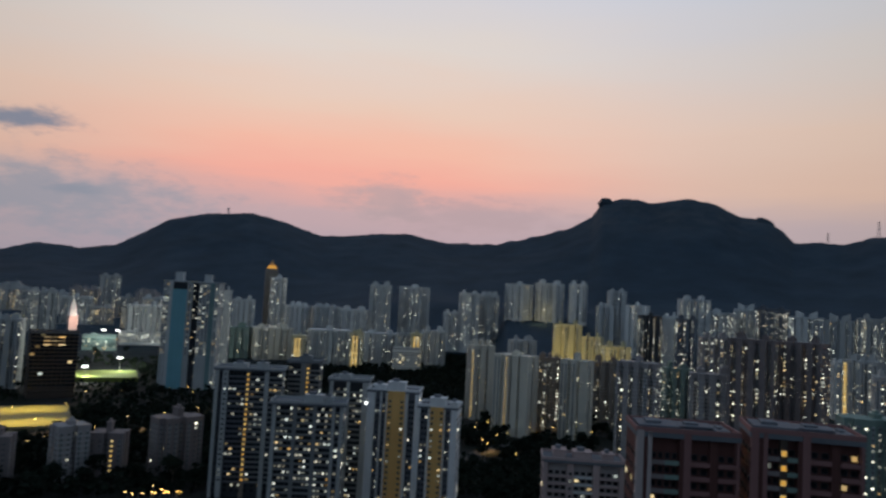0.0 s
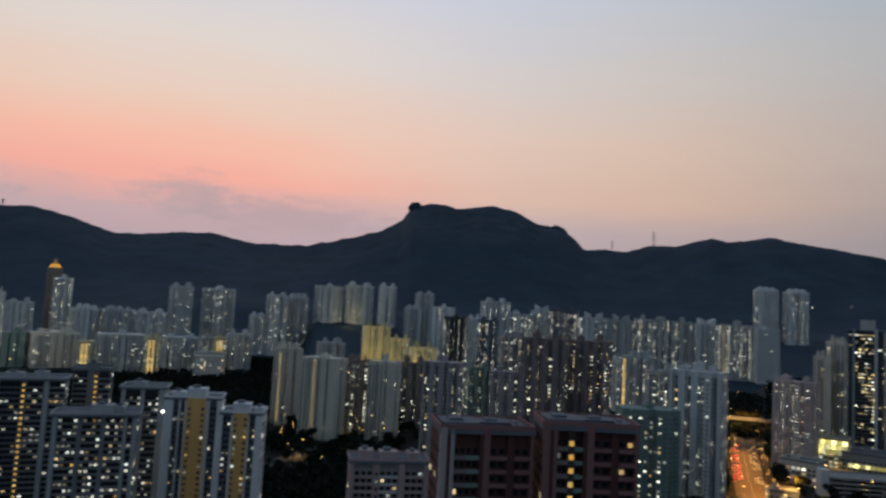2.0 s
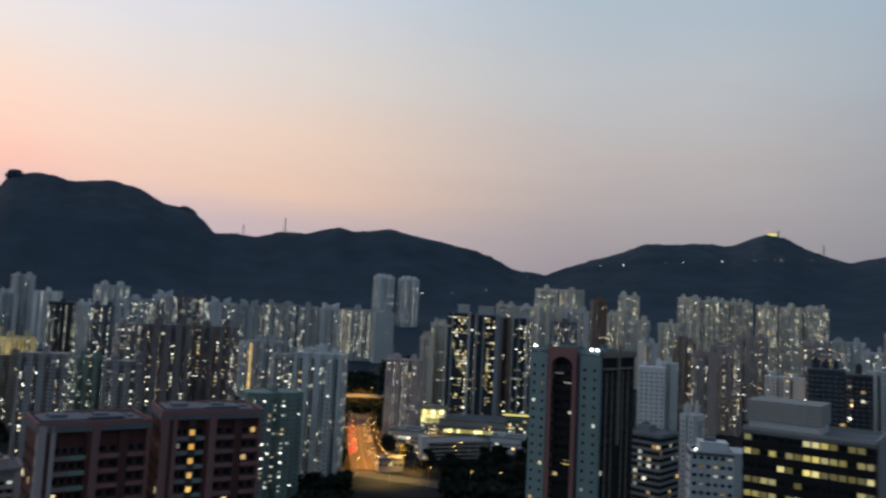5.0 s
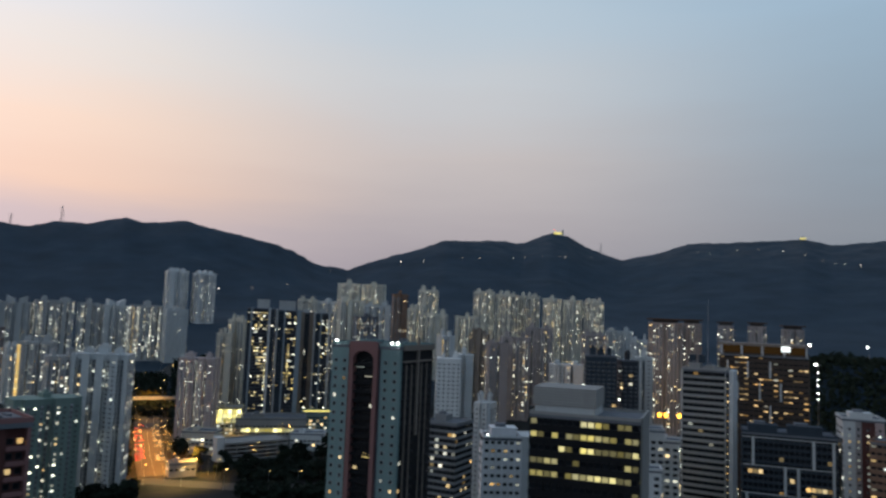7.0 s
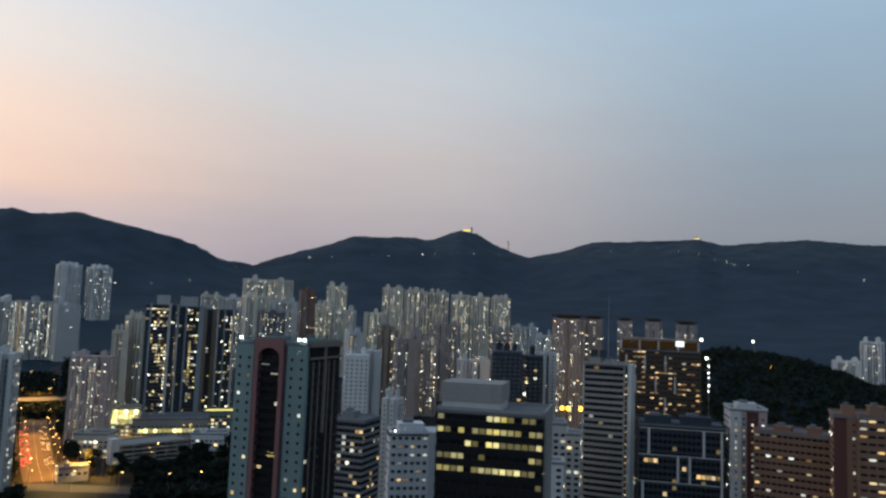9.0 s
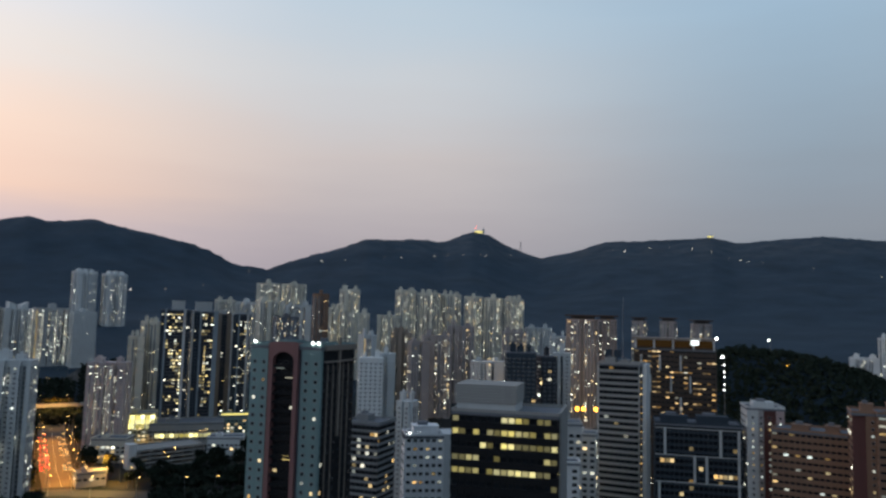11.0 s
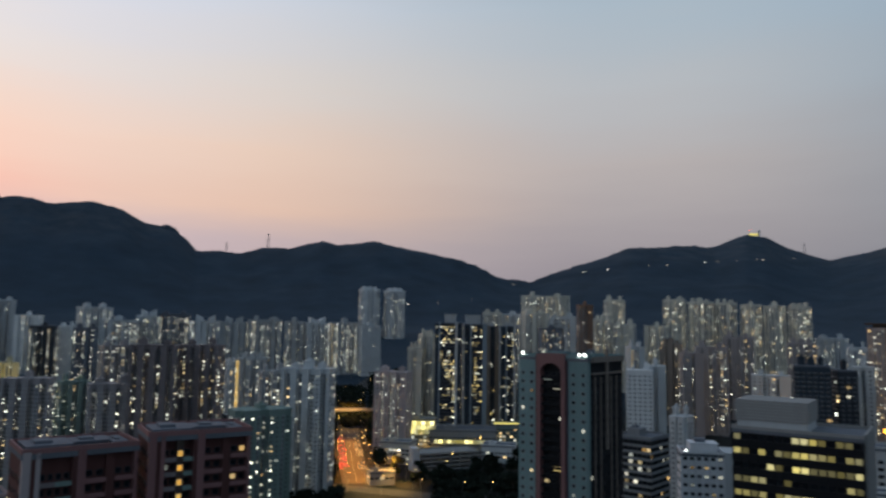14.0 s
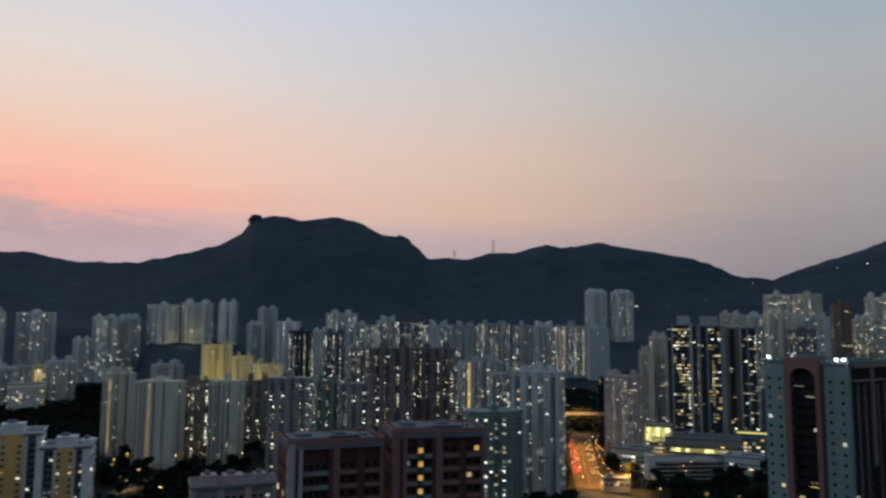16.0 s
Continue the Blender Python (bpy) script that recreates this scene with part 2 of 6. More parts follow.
def land_material():
    m = bpy.data.materials.new("land")
    m.use_nodes = True
    g = Graph(m.node_tree)
    p = g.node("ShaderNodeBsdfPrincipled")
    where = g.node("ShaderNodeTexCoord").outputs["Object"]
    sep = g.node("ShaderNodeSeparateXYZ")
    g.wire(where, sep.inputs[0])
    # woodland colour with the blue of distant haze put into it
    hazy_wood = g.ramp(g.noise(g.stretch(where, 1, 1, 0.6), 0.009, 6.0, 0.6), [(0.3, (0.031, 0.049, 0.068, 1)), (0.55, (0.040, 0.064, 0.090, 1)), (0.75, (0.053, 0.082, 0.109, 1))])
    # bare rock, its share raised high up where haze pales the hills
    crag = g.ramp(g.noise(g.stretch(where, 1, 1, 0.5), 0.014, 6.0, 0.65), [(0.36, (0, 0, 0, 1)), (0.72, (1, 1, 1, 1))])
    high = g.span(sep.outputs[2], 300, 440)
    hazy_wood = g.mix(g.math("MULTIPLY", g.math("MULTIPLY", crag, high), 0.6), hazy_wood, (0.115, 0.125, 0.135, 1))
    town = g.ramp(g.noise(where, 0.03, 4.0), [(0.4, (0.016, 0.02, 0.016, 1)), (0.6, (0.035, 0.035, 0.034, 1))])
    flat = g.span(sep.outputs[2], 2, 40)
    g.wire(g.mix(flat, town, hazy_wood), p.inputs["Base Color"])
    p.inputs["Roughness"].default_value = 0.95
    p.inputs["Specular IOR Level"].default_value = 0.1
    b = g.node("ShaderNodeBump")
    b.inputs["Strength"].default_value, b.inputs["Distance"].default_value = 0.2, 4.0
    g.wire(g.noise(where, 0.12, 4.0, 0.6), b.inputs["Height"])
    g.wire(b.outputs[0], p.inputs["Normal"])
    g.wire(p.outputs[0], g.node("ShaderNodeOutputMaterial").inputs[0])
    return m


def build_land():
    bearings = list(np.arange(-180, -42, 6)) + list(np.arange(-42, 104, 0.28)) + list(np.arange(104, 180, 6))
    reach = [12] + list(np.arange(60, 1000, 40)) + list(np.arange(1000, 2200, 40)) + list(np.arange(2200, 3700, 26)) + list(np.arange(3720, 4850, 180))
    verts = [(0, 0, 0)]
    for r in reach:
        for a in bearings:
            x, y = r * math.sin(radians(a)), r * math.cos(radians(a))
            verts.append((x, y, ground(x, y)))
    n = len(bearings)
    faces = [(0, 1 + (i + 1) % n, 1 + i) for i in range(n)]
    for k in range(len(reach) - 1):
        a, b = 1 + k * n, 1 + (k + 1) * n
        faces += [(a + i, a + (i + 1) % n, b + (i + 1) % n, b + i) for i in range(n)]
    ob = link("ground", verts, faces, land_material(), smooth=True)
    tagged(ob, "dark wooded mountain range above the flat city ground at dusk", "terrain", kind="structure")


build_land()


# ---- towers ----
def polar(bearing, dist):
    return dist * math.sin(radians(bearing)), dist * math.cos(radians(bearing))


TAKEN = []  # (x, y, radius) of what stands on the ground


def plan_slab(w, d, bay=8.5, cut=2.4, deep=3.0):
    """An oblong with light wells cut into its long sides."""
    n = max(2, round(w / bay))
    front = [(-w / 2, -d / 2)]
    for i in range(1, n):
        x = -w / 2 + i * w / n
        front += [(x - cut / 2, -d / 2), (x - cut / 2, -d / 2 + deep), (x + cut / 2, -d / 2 + deep), (x + cut / 2, -d / 2)]
    return front + [(w / 2, -d / 2), (w / 2, -d * 0.08), (w / 2 - deep, -d * 0.08), (w / 2 - deep, d * 0.08), (w / 2, d * 0.08)] + [(-x, -y) for x, y in front][0:] + [(-w / 2, d / 2), (-w / 2, d * 0.08), (-w / 2 + deep, d * 0.08), (-w / 2 + deep, -d * 0.08), (-w / 2, -d * 0.08)]


def plan_cross(w, d):
    """A cross with stepped inner corners and a notch at the head of each arm."""
    a, b = w / 2, d / 2
    quarter = [(a, -b * 0.2), (a, -b * 0.38), (a * 0.72, -b * 0.38), (a * 0.72, -b * 0.55), (a * 0.5, -b * 0.55), (a * 0.5, -b * 0.74), (a * 0.36, -b * 0.74), (a * 0.36, -b), (a * 0.14, -b), (a * 0.14, -b * 0.86)]
    pts = []
    pts += [(-x, y) for x, y in quarter]          # lower left, going inward to the foot
    pts += [(x, y) for x, y in reversed(quarter)]
    pts += [(a * 0.88, -b * 0.2), (a * 0.88, b * 0.2)]
    pts += [(x, -y) for x, y in quarter]
    pts += [(-x, -y) for x, y in reversed(quarter)]
    pts += [(-a * 0.88, b * 0.2), (-a * 0.88, -b * 0.2)]
    return pts


def plan_box(w, d):
    return [(-w / 2, -d / 2), (w / 2, -d / 2), (w / 2, d / 2), (-w / 2, d / 2)]


def plan_notched(w, d):
    """A squarish tower whose corners step in and whose sides carry one deep well."""
    c, e = w * 0.14, d * 0.14
    side = [(-w / 2 + c, -d / 2 + e), (-w / 2 + c, -d / 2), (-w * 0.07, -d / 2), (-w * 0.07, -d / 2 + e), (w * 0.07, -d / 2 + e), (w * 0.07, -d / 2), (w / 2 - c, -d / 2), (w / 2 - c, -d / 2 + e)]
    return side + [(w / 2, -d / 2 + e), (w / 2, d / 2 - e)] + [(-x, -y) for x, y in side] + [(-w / 2, d / 2 - e), (-w / 2, -d / 2 + e)]


def plan_ribbed(w, d):
    """Upright piers with deep wells between them, on both long sides."""
    n = max(2, round(w / 8.0))
    well, deep = w / n * 0.45, 3.6
    front = [(-w / 2, -d / 2)]
    for i in range(n):
        x = -w / 2 + (i + 0.5) * w / n
        front += [(x - well / 2, -d / 2), (x - well / 2, -d / 2 + deep), (x + well / 2, -d / 2 + deep), (x + well / 2, -d / 2)]
    front.append((w / 2, -d / 2))
    return front + [(-x, -y) for x, y in front]


PLANS = {"slab": plan_slab, "ribbed": plan_ribbed, "cross": plan_cross, "box": plan_box, "notched": plan_notched}


def prism(pts, z0, z1):
    n = len(pts)
    verts = [(x, y, z0) for x, y in pts] + [(x, y, z1) for x, y in pts]
    return verts, [(i, (i + 1) % n, n + (i + 1) % n, n + i) for i in range(n)] + [tuple(range(n, 2 * n)), tuple(reversed(range(n)))]


def boxes(*rows):
    """Several boxes in one mesh: x0, x1, y0, y1, z0, z1."""
    verts, faces = [], []
    for x0, x1, y0, y1, z0, z1 in rows:
        v, f = prism([(x0, y0), (x1, y0), (x1, y1), (x0, y1)], z0, z1)
        faces += [tuple(i + len(verts) for i in q) for q in f]
        verts += v
    return verts, faces


def window_spots(pts, z0, z1, storey, bay, shortest=2.2, skip=0):
    """The middle and outward direction of every window round a plan."""
    spots = []
    levels = int((z1 - z0) / storey)
    for i, (ax, ay) in enumerate(pts):
        bx, by = pts[(i + 1) % len(pts)]
        length = math.hypot(bx - ax, by - ay)
        if length < shortest:
            continue
        n = max(1, int(length / bay))
        ux, uy = (bx - ax) / length, (by - ay) / length
        for k in range(n):
            s = (k + 0.5) / n * length
            for lv in range(skip, levels):
                spots.append((ax + ux * s, ay + uy * s, z0 + (lv + 0.55) * storey, uy, -ux, k, lv, i))
    return spots


def window_mesh(name, spots, kinds, width, height, out, materials):
    """Shallow window boxes that stand proud of the wall, all in one mesh."""
    s = np.array([q[:5] for q in spots])
    n = len(s)
    mid, nx, ny = s[:, :3], s[:, 3], s[:, 4]
    u = np.stack([-ny, nx, np.zeros(n)], 1) * (width / 2)
    v = np.array([0, 0, height / 2])
    o = np.stack([nx, ny, np.zeros(n)], 1) * out
    corners = [mid - u - v, mid + u - v, mid + u + v, mid - u + v]
    verts = np.stack(corners + [c + o for c in corners], 1).reshape(-1, 3)
    pattern = np.array([4, 5, 6, 7, 0, 1, 5, 4, 1, 2, 6, 5, 2, 3, 7, 6, 3, 0, 4, 7])
    loops = (np.arange(n)[:, None] * 8 + pattern).ravel()
    me = bpy.data.meshes.new(name)
    me.vertices.add(n * 8), me.loops.add(n * 20), me.polygons.add(n * 5)
    me.vertices.foreach_set("co", verts.ravel())
    me.loops.foreach_set("vertex_index", loops)
    me.polygons.foreach_set("loop_start", np.arange(n * 5) * 4)
    for m in materials:
        me.materials.append(m)
    me.polygons.foreach_set("material_index", np.repeat(np.array(kinds), 5))
    me.update(calc_edges=True)
    return me


def stand(name, bearing, dist, turn, label, category, group="", radius=15, base=None):
    x, y = polar(bearing, dist)
    ob = new(name)
    ob.matrix_basis = pose(x, y, ground(x, y) if base is None else base, 0, 0, -bearing + turn)
    ob.empty_display_size = 5
    tagged(ob, label, category, group)
    TAKEN.append((x, y, radius))
    return ob


def apartment_tower(label, bearing, dist, width, depth, top, turn=0, style="slab", wall="grey", lit=0.22, warm=0.14, storey=2.8, bay=3.0, heads=2, stairs=-1, pane=(1.2, 1.0), group="", name="apartment_tower", blank=0.2, edge=None, crown=""):
    """A tower block on its base: walls, roof, parapet, machine rooms, windows, and a lit stairwell if it has one."""
    rnd = random.Random(int(bearing * 1000 + dist * 7))
    ob = stand(name, bearing, dist, turn, label, "tower block", group, max(width, depth) * 0.6)
    high = max(top - ob.location.z, 18) - (6.5 if crown == "wedge" else 4.0 if crown == "cap" else 2.5 if heads else 0)
    heads = 0 if crown else heads
    pts = PLANS[style](width, depth)
    link("wall", *prism(pts, -6, high - 1.0), paint(wall), ob)
    if dist < 720 and style != "box":
        ring = [(x * 1.008, y * 1.014) for x, y in pts]
        shapes = [prism(ring, lv * storey, lv * storey + 0.3) for lv in range(1, int((high - 1.5) / storey))]
        verts, faces = [], []
        for v, f in shapes:
            faces += [tuple(i + len(verts) for i in q) for q in f]
            verts += v
        tagged(link("ledge", verts, faces, paint("grey" if wall in ("mauve", "brown", "navy", "slate", "dark", "rust") else wall), ob), kind="stuff")
    if edge:
        low, tall, columns = edge
        for x in columns:
            rows = [(x - 1.3, x + 1.3, -depth / 2 - 0.5, -depth / 2 - 0.2, k * storey + 0.2, k * storey + 2.1) for k in range(int(high * low / storey), int(high * tall / storey))]
            link("edge_light", *boxes(*rows), STAIR, ob, "column of yellow lit stair landings")
    rim = [(x * 1.012, y * 1.012) for x, y in pts]
    link("roof", *prism(rim, high - 1.0, high), ROOF if wall in ("dark", "slate", "navy") else paint(wall), ob)
    if heads == 2:
        heads = rnd.choice((1, 2, 2, 3))
    for i in range(heads):
        sx, sy, sz = width * rnd.uniform(0.10, 0.26), depth * rnd.uniform(0.3, 0.5), rnd.uniform(1.8, 5.2)
        cx = 0 if heads == 1 else width * (-0.27 + 0.54 * i / (heads - 1))
        v, f = boxes((cx - sx / 2, cx + sx / 2, -sy / 2, sy / 2, high, high + sz), (cx - sx / 2 - 0.4, cx + sx / 2 + 0.4, -sy / 2 - 0.4, sy / 2 + 0.4, high + sz, high + sz + 0.5), (cx - sx * 0.2, cx + sx * 0.25, -sy * 0.25, sy * 0.2, high + sz + 0.5, high + sz + 2))
        link("machine_room", v, f, paint(wall), ob)
    if crown == "wedge":
        for side in (-1, 1):
            cx, half, y = side * width * 0.2, min(4.5, width * 0.13), depth * 0.3
            a, b = (high + 8.5, high + 4.5) if side < 0 else (high + 4.5, high + 8.5)
            v = [(cx - half, -y, high), (cx + half, -y, high), (cx + half, y, high), (cx - half, y, high), (cx - half, -y, a), (cx + half, -y, b), (cx + half, y, b), (cx - half, y, a)]
            link("roof_room", v, [(0, 1, 5, 4), (1, 2, 6, 5), (2, 3, 7, 6), (3, 0, 4, 7), (4, 5, 6, 7)], paint(wall), ob, "angular roof room with a slanting top")
    if crown == "cap":
        link("neck", *boxes((-width * 0.36, width * 0.36, -depth * 0.36, depth * 0.36, high, high + 2.6)), paint("dark"), ob)
        link("cap", *boxes((-width * 0.54, width * 0.54, -depth * 0.54, depth * 0.54, high + 2.6, high + 4.0)), paint("umber"), ob, "dark overhanging flat cap")
    spots = window_spots(pts, 0, high - 1.6, storey, bay, skip=1)
    # some walls are blind, and the rooms behind some columns are used more than others
    keep, busy = {}, {}
    for q in spots:
        edge, column = q[7], (q[7], q[5])
        if edge not in keep:
            outer = abs(q[1]) > depth / 2 - 0.5
            keep[edge] = rnd.random() > (0.75 if style == "ribbed" and outer else blank if style == "slab" else 0.0) or edge == stairs
        if column not in busy:
            busy[column] = rnd.choice((0.15, 0.4, 0.8, 1.25, 2.1)) * (1.25 if style == "ribbed" else 1.0)
    spots = [q for q in spots if keep[q[7]]]
    kinds = []
    for q in spots:
        if stairs >= 0 and q[7] == stairs and q[5] == 0:
            kinds.append(3)
        else:
            kinds.append((1 if rnd.random() < warm else 2) if rnd.random() < 0.6 * lit * busy[(q[7], q[5])] else 0)
    # grey strips down window columns paint in recess shade; dark walls get steel_blue
    columns = {}
    for q in spots:
        columns.setdefault((q[7], q[5]), q)
    strips = [] if style == "box" else [(q[0], q[1], high / 2 - 1.5, q[3], q[4]) for q in columns.values() if rnd.random() < 0.6]
    if strips:
        o = new("tiled_strip", window_mesh("tiled_strip", strips, [0] * len(strips), pane[0] + 0.35, high - 4, 0.06, [paint("steel_blue" if wall in ("navy", "dark", "slate") else "mid_grey")]))
        o.parent = ob
        tagged(o, kind="stuff")
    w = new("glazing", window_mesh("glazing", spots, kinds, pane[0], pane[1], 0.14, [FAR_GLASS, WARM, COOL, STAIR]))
    w.parent = ob
    tagged(w, kind="stuff")
    return ob
apartment_tower("grey apartment slab with a warm lit stairwell", -30.62, 840, 31.5, 18.9, 74.6, -13, "slab", "grey", 0.30, stairs=0)
apartment_tower("far grey housing slab with scattered lit windows", -28.57, 1311, 41.9, 25.2, 94.3, 2, "slab", "grey", 0.30)
apartment_tower("far pale housing slab with scattered lit windows", -26.50, 1425, 47.3, 28.4, 85.5, -6, "slab", "pale", 0.30)
apartment_tower("far grey housing slab at the foot of the hills", -24.44, 1710, 39.6, 23.8, 127.1, 5, "slab", "grey", 0.30)
apartment_tower("pale housing slab behind dark trees", -22.02, 1200, 48.8, 29.3, 82.1, 6, "slab", "pale", 0.30)
apartment_tower("far grey housing slab at the foot of the hills", -30.45, 1710, 38.4, 23.0, 98.7, -21, "slab", "grey", 0.30)
apartment_tower("far mauve housing slab at the foot of the hills", -21.90, 1539, 39.7, 23.8, 97.1, -23, "slab", "mauve", 0.30)
apartment_tower("far pale housing slab with many lit windows", -25.71, 1653, 36.7, 22.0, 98.0, 16, "slab", "pale", 0.35)
apartment_tower("slim pale tower beside a tower with a blue panel", -16.31, 912, 7.2, 9.9, 112.6, -12, "box", "pale", 0.20, heads=1)
apartment_tower("grey stepped apartment block among dark trees", -26.17, 474, 17.5, 14.0, 34.0, 20, "slab", "mauve", 0.06, heads=1)
apartment_tower("brown apartment block with a lit stair column", -23.64, 480, 19.1, 14.0, 28.3, -15, "slab", "dusk", 0.08, stairs=4, heads=1)
apartment_tower("dull mauve apartment block among dark trees", -30.36, 468, 13.7, 14.0, 30.6, -13, "slab", "dusk", 0.06, heads=1)
apartment_tower("dull mauve apartment block with a hipped roof room", -19.21, 486, 28.5, 17.1, 36.0, 24, "notched", "dusk", 0.06, heads=1)
apartment_tower("green-netted housing slab with dark windows", -15.77, 1080, 43.1, 25.9, 60.8, -1, "slab", "green", 0.12)
apartment_tower("long beige housing slab with scattered lit windows", -12.97, 1080, 54.5, 32.7, 62.3, 16, "slab", "beige", 0.15)
apartment_tower("cream housing slab with yellow lit landings", -10.88, 1032, 19.5, 17.6, 55.5, -1, "slab", "cream", 0.50, edge=(0.1, 0.95, (-4.0, 0.5)))
apartment_tower("long pale housing slab with scattered lit windows", -8.62, 1056, 57.4, 34.4, 64.0, 7, "slab", "pale", 0.25)
apartment_tower("cream stair tower with bright yellow landings", -6.51, 1020, 15.1, 14.0, 62.9, -17, "slab", "cream", 0.60, edge=(0.1, 0.97, (-2.4, 2.4)))
apartment_tower("long pale housing slab with scattered lit windows", -4.68, 1056, 47.0, 28.2, 62.7, 6, "slab", "pale", 0.25)
apartment_tower("grey housing slab with scattered lit windows", -2.93, 1032, 18.7, 14.0, 65.5, 18, "slab", "grey", 0.20)
apartment_tower("cream stair tower with bright yellow landings", -1.90, 1020, 16.1, 14.5, 66.3, 1, "slab", "cream", 0.60, edge=(0.1, 0.97, (-2.4, 2.4)))
apartment_tower("pale housing slab with scattered lit windows", -0.57, 1056, 32.4, 19.4, 69.9, 12, "slab", "pale", 0.20)
apartment_tower("plain grey housing slab", -15.15, 1320, 35.2, 21.1, 96.3, 8, "slab", "pale", 0.15)
apartment_tower("pale housing slab with a bright roof lamp", -11.09, 1311, 39.7, 23.8, 90.5, -21, "slab", "white", 0.20)
apartment_tower("grey housing slab in a long row", -8.95, 1311, 47.2, 28.3, 91.1, 12, "slab", "pale", 0.20)
apartment_tower("pale housing slab in a long row", -6.84, 1311, 47.6, 28.6, 88.6, 4, "slab", "white", 0.15)
apartment_tower("grey housing slab in a long row", -5.00, 1344, 39.7, 23.8, 87.1, -10, "slab", "pale", 0.12)
apartment_tower("slim pale cross-shaped tower", -12.67, 1320, 27.2, 27.2, 137.1, -11, "cross", "white", 0.30)
apartment_tower("grey cross-shaped housing tower", -4.86, 1311, 37.7, 37.7, 134.3, -1, "cross", "pale", 0.16)
apartment_tower("pale cross-shaped housing tower", -2.23, 1356, 54.7, 54.7, 134.2, 5, "cross", "white", 0.16)
apartment_tower("pale housing slab below the hills", 0.69, 1260, 22.9, 14.0, 93.6, 18, "slab", "white", 0.16)
apartment_tower("pale cross-shaped housing tower", 2.05, 1260, 33.9, 33.9, 128.2, 5, "cross", "white", 0.20)
apartment_tower("grey cross-shaped housing tower", 3.59, 1296, 34.3, 34.3, 126.5, 10, "cross", "pale", 0.20)
apartment_tower("pale cross-shaped tower in a close pair", 5.92, 1311, 49.1, 49.1, 148.7, -3, "cross", "white", 0.12)
apartment_tower("pale cross-shaped tower in a close pair", 8.23, 1311, 48.8, 48.8, 152.4, 7, "cross", "white", 0.14)
apartment_tower("slim pale tower at the foot of the mountain", 10.43, 1311, 30.9, 30.9, 154.2, -1, "notched", "white", 0.16)
apartment_tower("grey stepped housing slab", 12.48, 1260, 26.1, 15.7, 118.6, 21, "slab", "pale", 0.10)
apartment_tower("tall grey housing slab with a roof room", 13.31, 1296, 28.9, 28.9, 145.0, 9, "slab", "pale", 0.12)
apartment_tower("white housing slab with blank end walls", 14.87, 1176, 31.8, 19.1, 122.3, -19, "slab", "white", 0.24, blank=0.55)
apartment_tower("housing block with rows of bright white windows", 15.84, 1080, 30.3, 18.2, 108.8, -17, "slab", "dark", 0.90)
apartment_tower("tall white blank end of a housing slab", 17.25, 1080, 19.0, 14.0, 109.0, -14, "box", "white", 0.05)
apartment_tower("stepped pale housing block with bright top floors", 18.88, 1176, 41.6, 25.0, 135.4, 22, "slab", "pale", 0.72)
apartment_tower("housing block with bright white windows", 18.41, 1056, 28.5, 17.1, 106.8, -3, "slab", "slate", 0.90)
apartment_tower("pale housing slab with scattered lit windows", 20.46, 1176, 52.3, 31.4, 117.7, 6, "slab", "pale", 0.40)
apartment_tower("pale housing slab with an angular roof room", 22.44, 1200, 31.3, 18.8, 129.1, -10, "slab", "pale", 0.40, heads=0, crown="wedge")
apartment_tower("dark housing slab with lines of white windows", 24.17, 1176, 46.8, 28.1, 127.2, 0, "slab", "slate", 0.88)
apartment_tower("pale housing slab with an angular roof room", 26.37, 1152, 43.7, 26.2, 122.0, -5, "slab", "pale", 0.32, heads=0, crown="wedge")
apartment_tower("grey housing slab with an angular roof room", 28.42, 1152, 37.3, 22.4, 120.5, -7, "slab", "grey", 0.40, heads=0, crown="wedge")
apartment_tower("grey housing slab with many lit windows", 30.66, 1152, 48.3, 29.0, 120.7, 4, "slab", "grey", 0.72)
apartment_tower("grey housing slab with many lit windows", 32.82, 1152, 28.6, 17.2, 119.2, 4, "slab", "grey", 0.64)
apartment_tower("pale housing slab with an angular roof room", 34.52, 1152, 36.5, 21.9, 121.2, 19, "slab", "pale", 0.56, heads=0, crown="wedge")
apartment_tower("grey housing slab with many bright white windows", 36.62, 1116, 41.6, 25.0, 118.7, 9, "slab", "grey", 0.90, stairs=0)
apartment_tower("blank pale end wall of a housing slab", 38.57, 1104, 29.7, 17.8, 114.7, 21, "box", "pale", 0.03, heads=1)
apartment_tower("tall white twin tower on the hillside", 38.49, 1482, 38.6, 38.6, 185.9, 9, "notched", "white", 0.24, heads=3)
apartment_tower("tall white twin tower on the hillside", 40.42, 1482, 38.3, 38.3, 183.5, 12, "notched", "white", 0.24, heads=3)
apartment_tower("cream housing slab lit yellow from below", 9.72, 960, 34.9, 17.4, 92.2, 8, "slab", "cream", 0.20)
apartment_tower("low cream housing slab lit yellow", 11.67, 936, 23.8, 14.0, 79.1, -16, "slab", "cream", 0.20)
apartment_tower("low cream housing slab lit yellow", 13.42, 888, 30.3, 15.1, 71.7, 17, "slab", "cream", 0.20)
apartment_tower("grey housing slab between pale slabs", 6.32, 840, 27.9, 16.7, 74.8, 22, "slab", "grey", 0.15)
apartment_tower("beige housing slab beside the wooded park", 3.18, 720, 23.8, 14.3, 73.6, 19, "slab", "beige", 0.10, blank=0.55, stairs=0)
apartment_tower("beige housing slab with a lit stair column", 5.93, 648, 33.4, 20.0, 71.3, -28, "slab", "beige", 0.05, blank=0.55, stairs=4)
apartment_tower("brown housing slab with lit kitchen windows", 8.46, 672, 22.8, 14.0, 69.1, 3, "ribbed", "brown", 0.40)
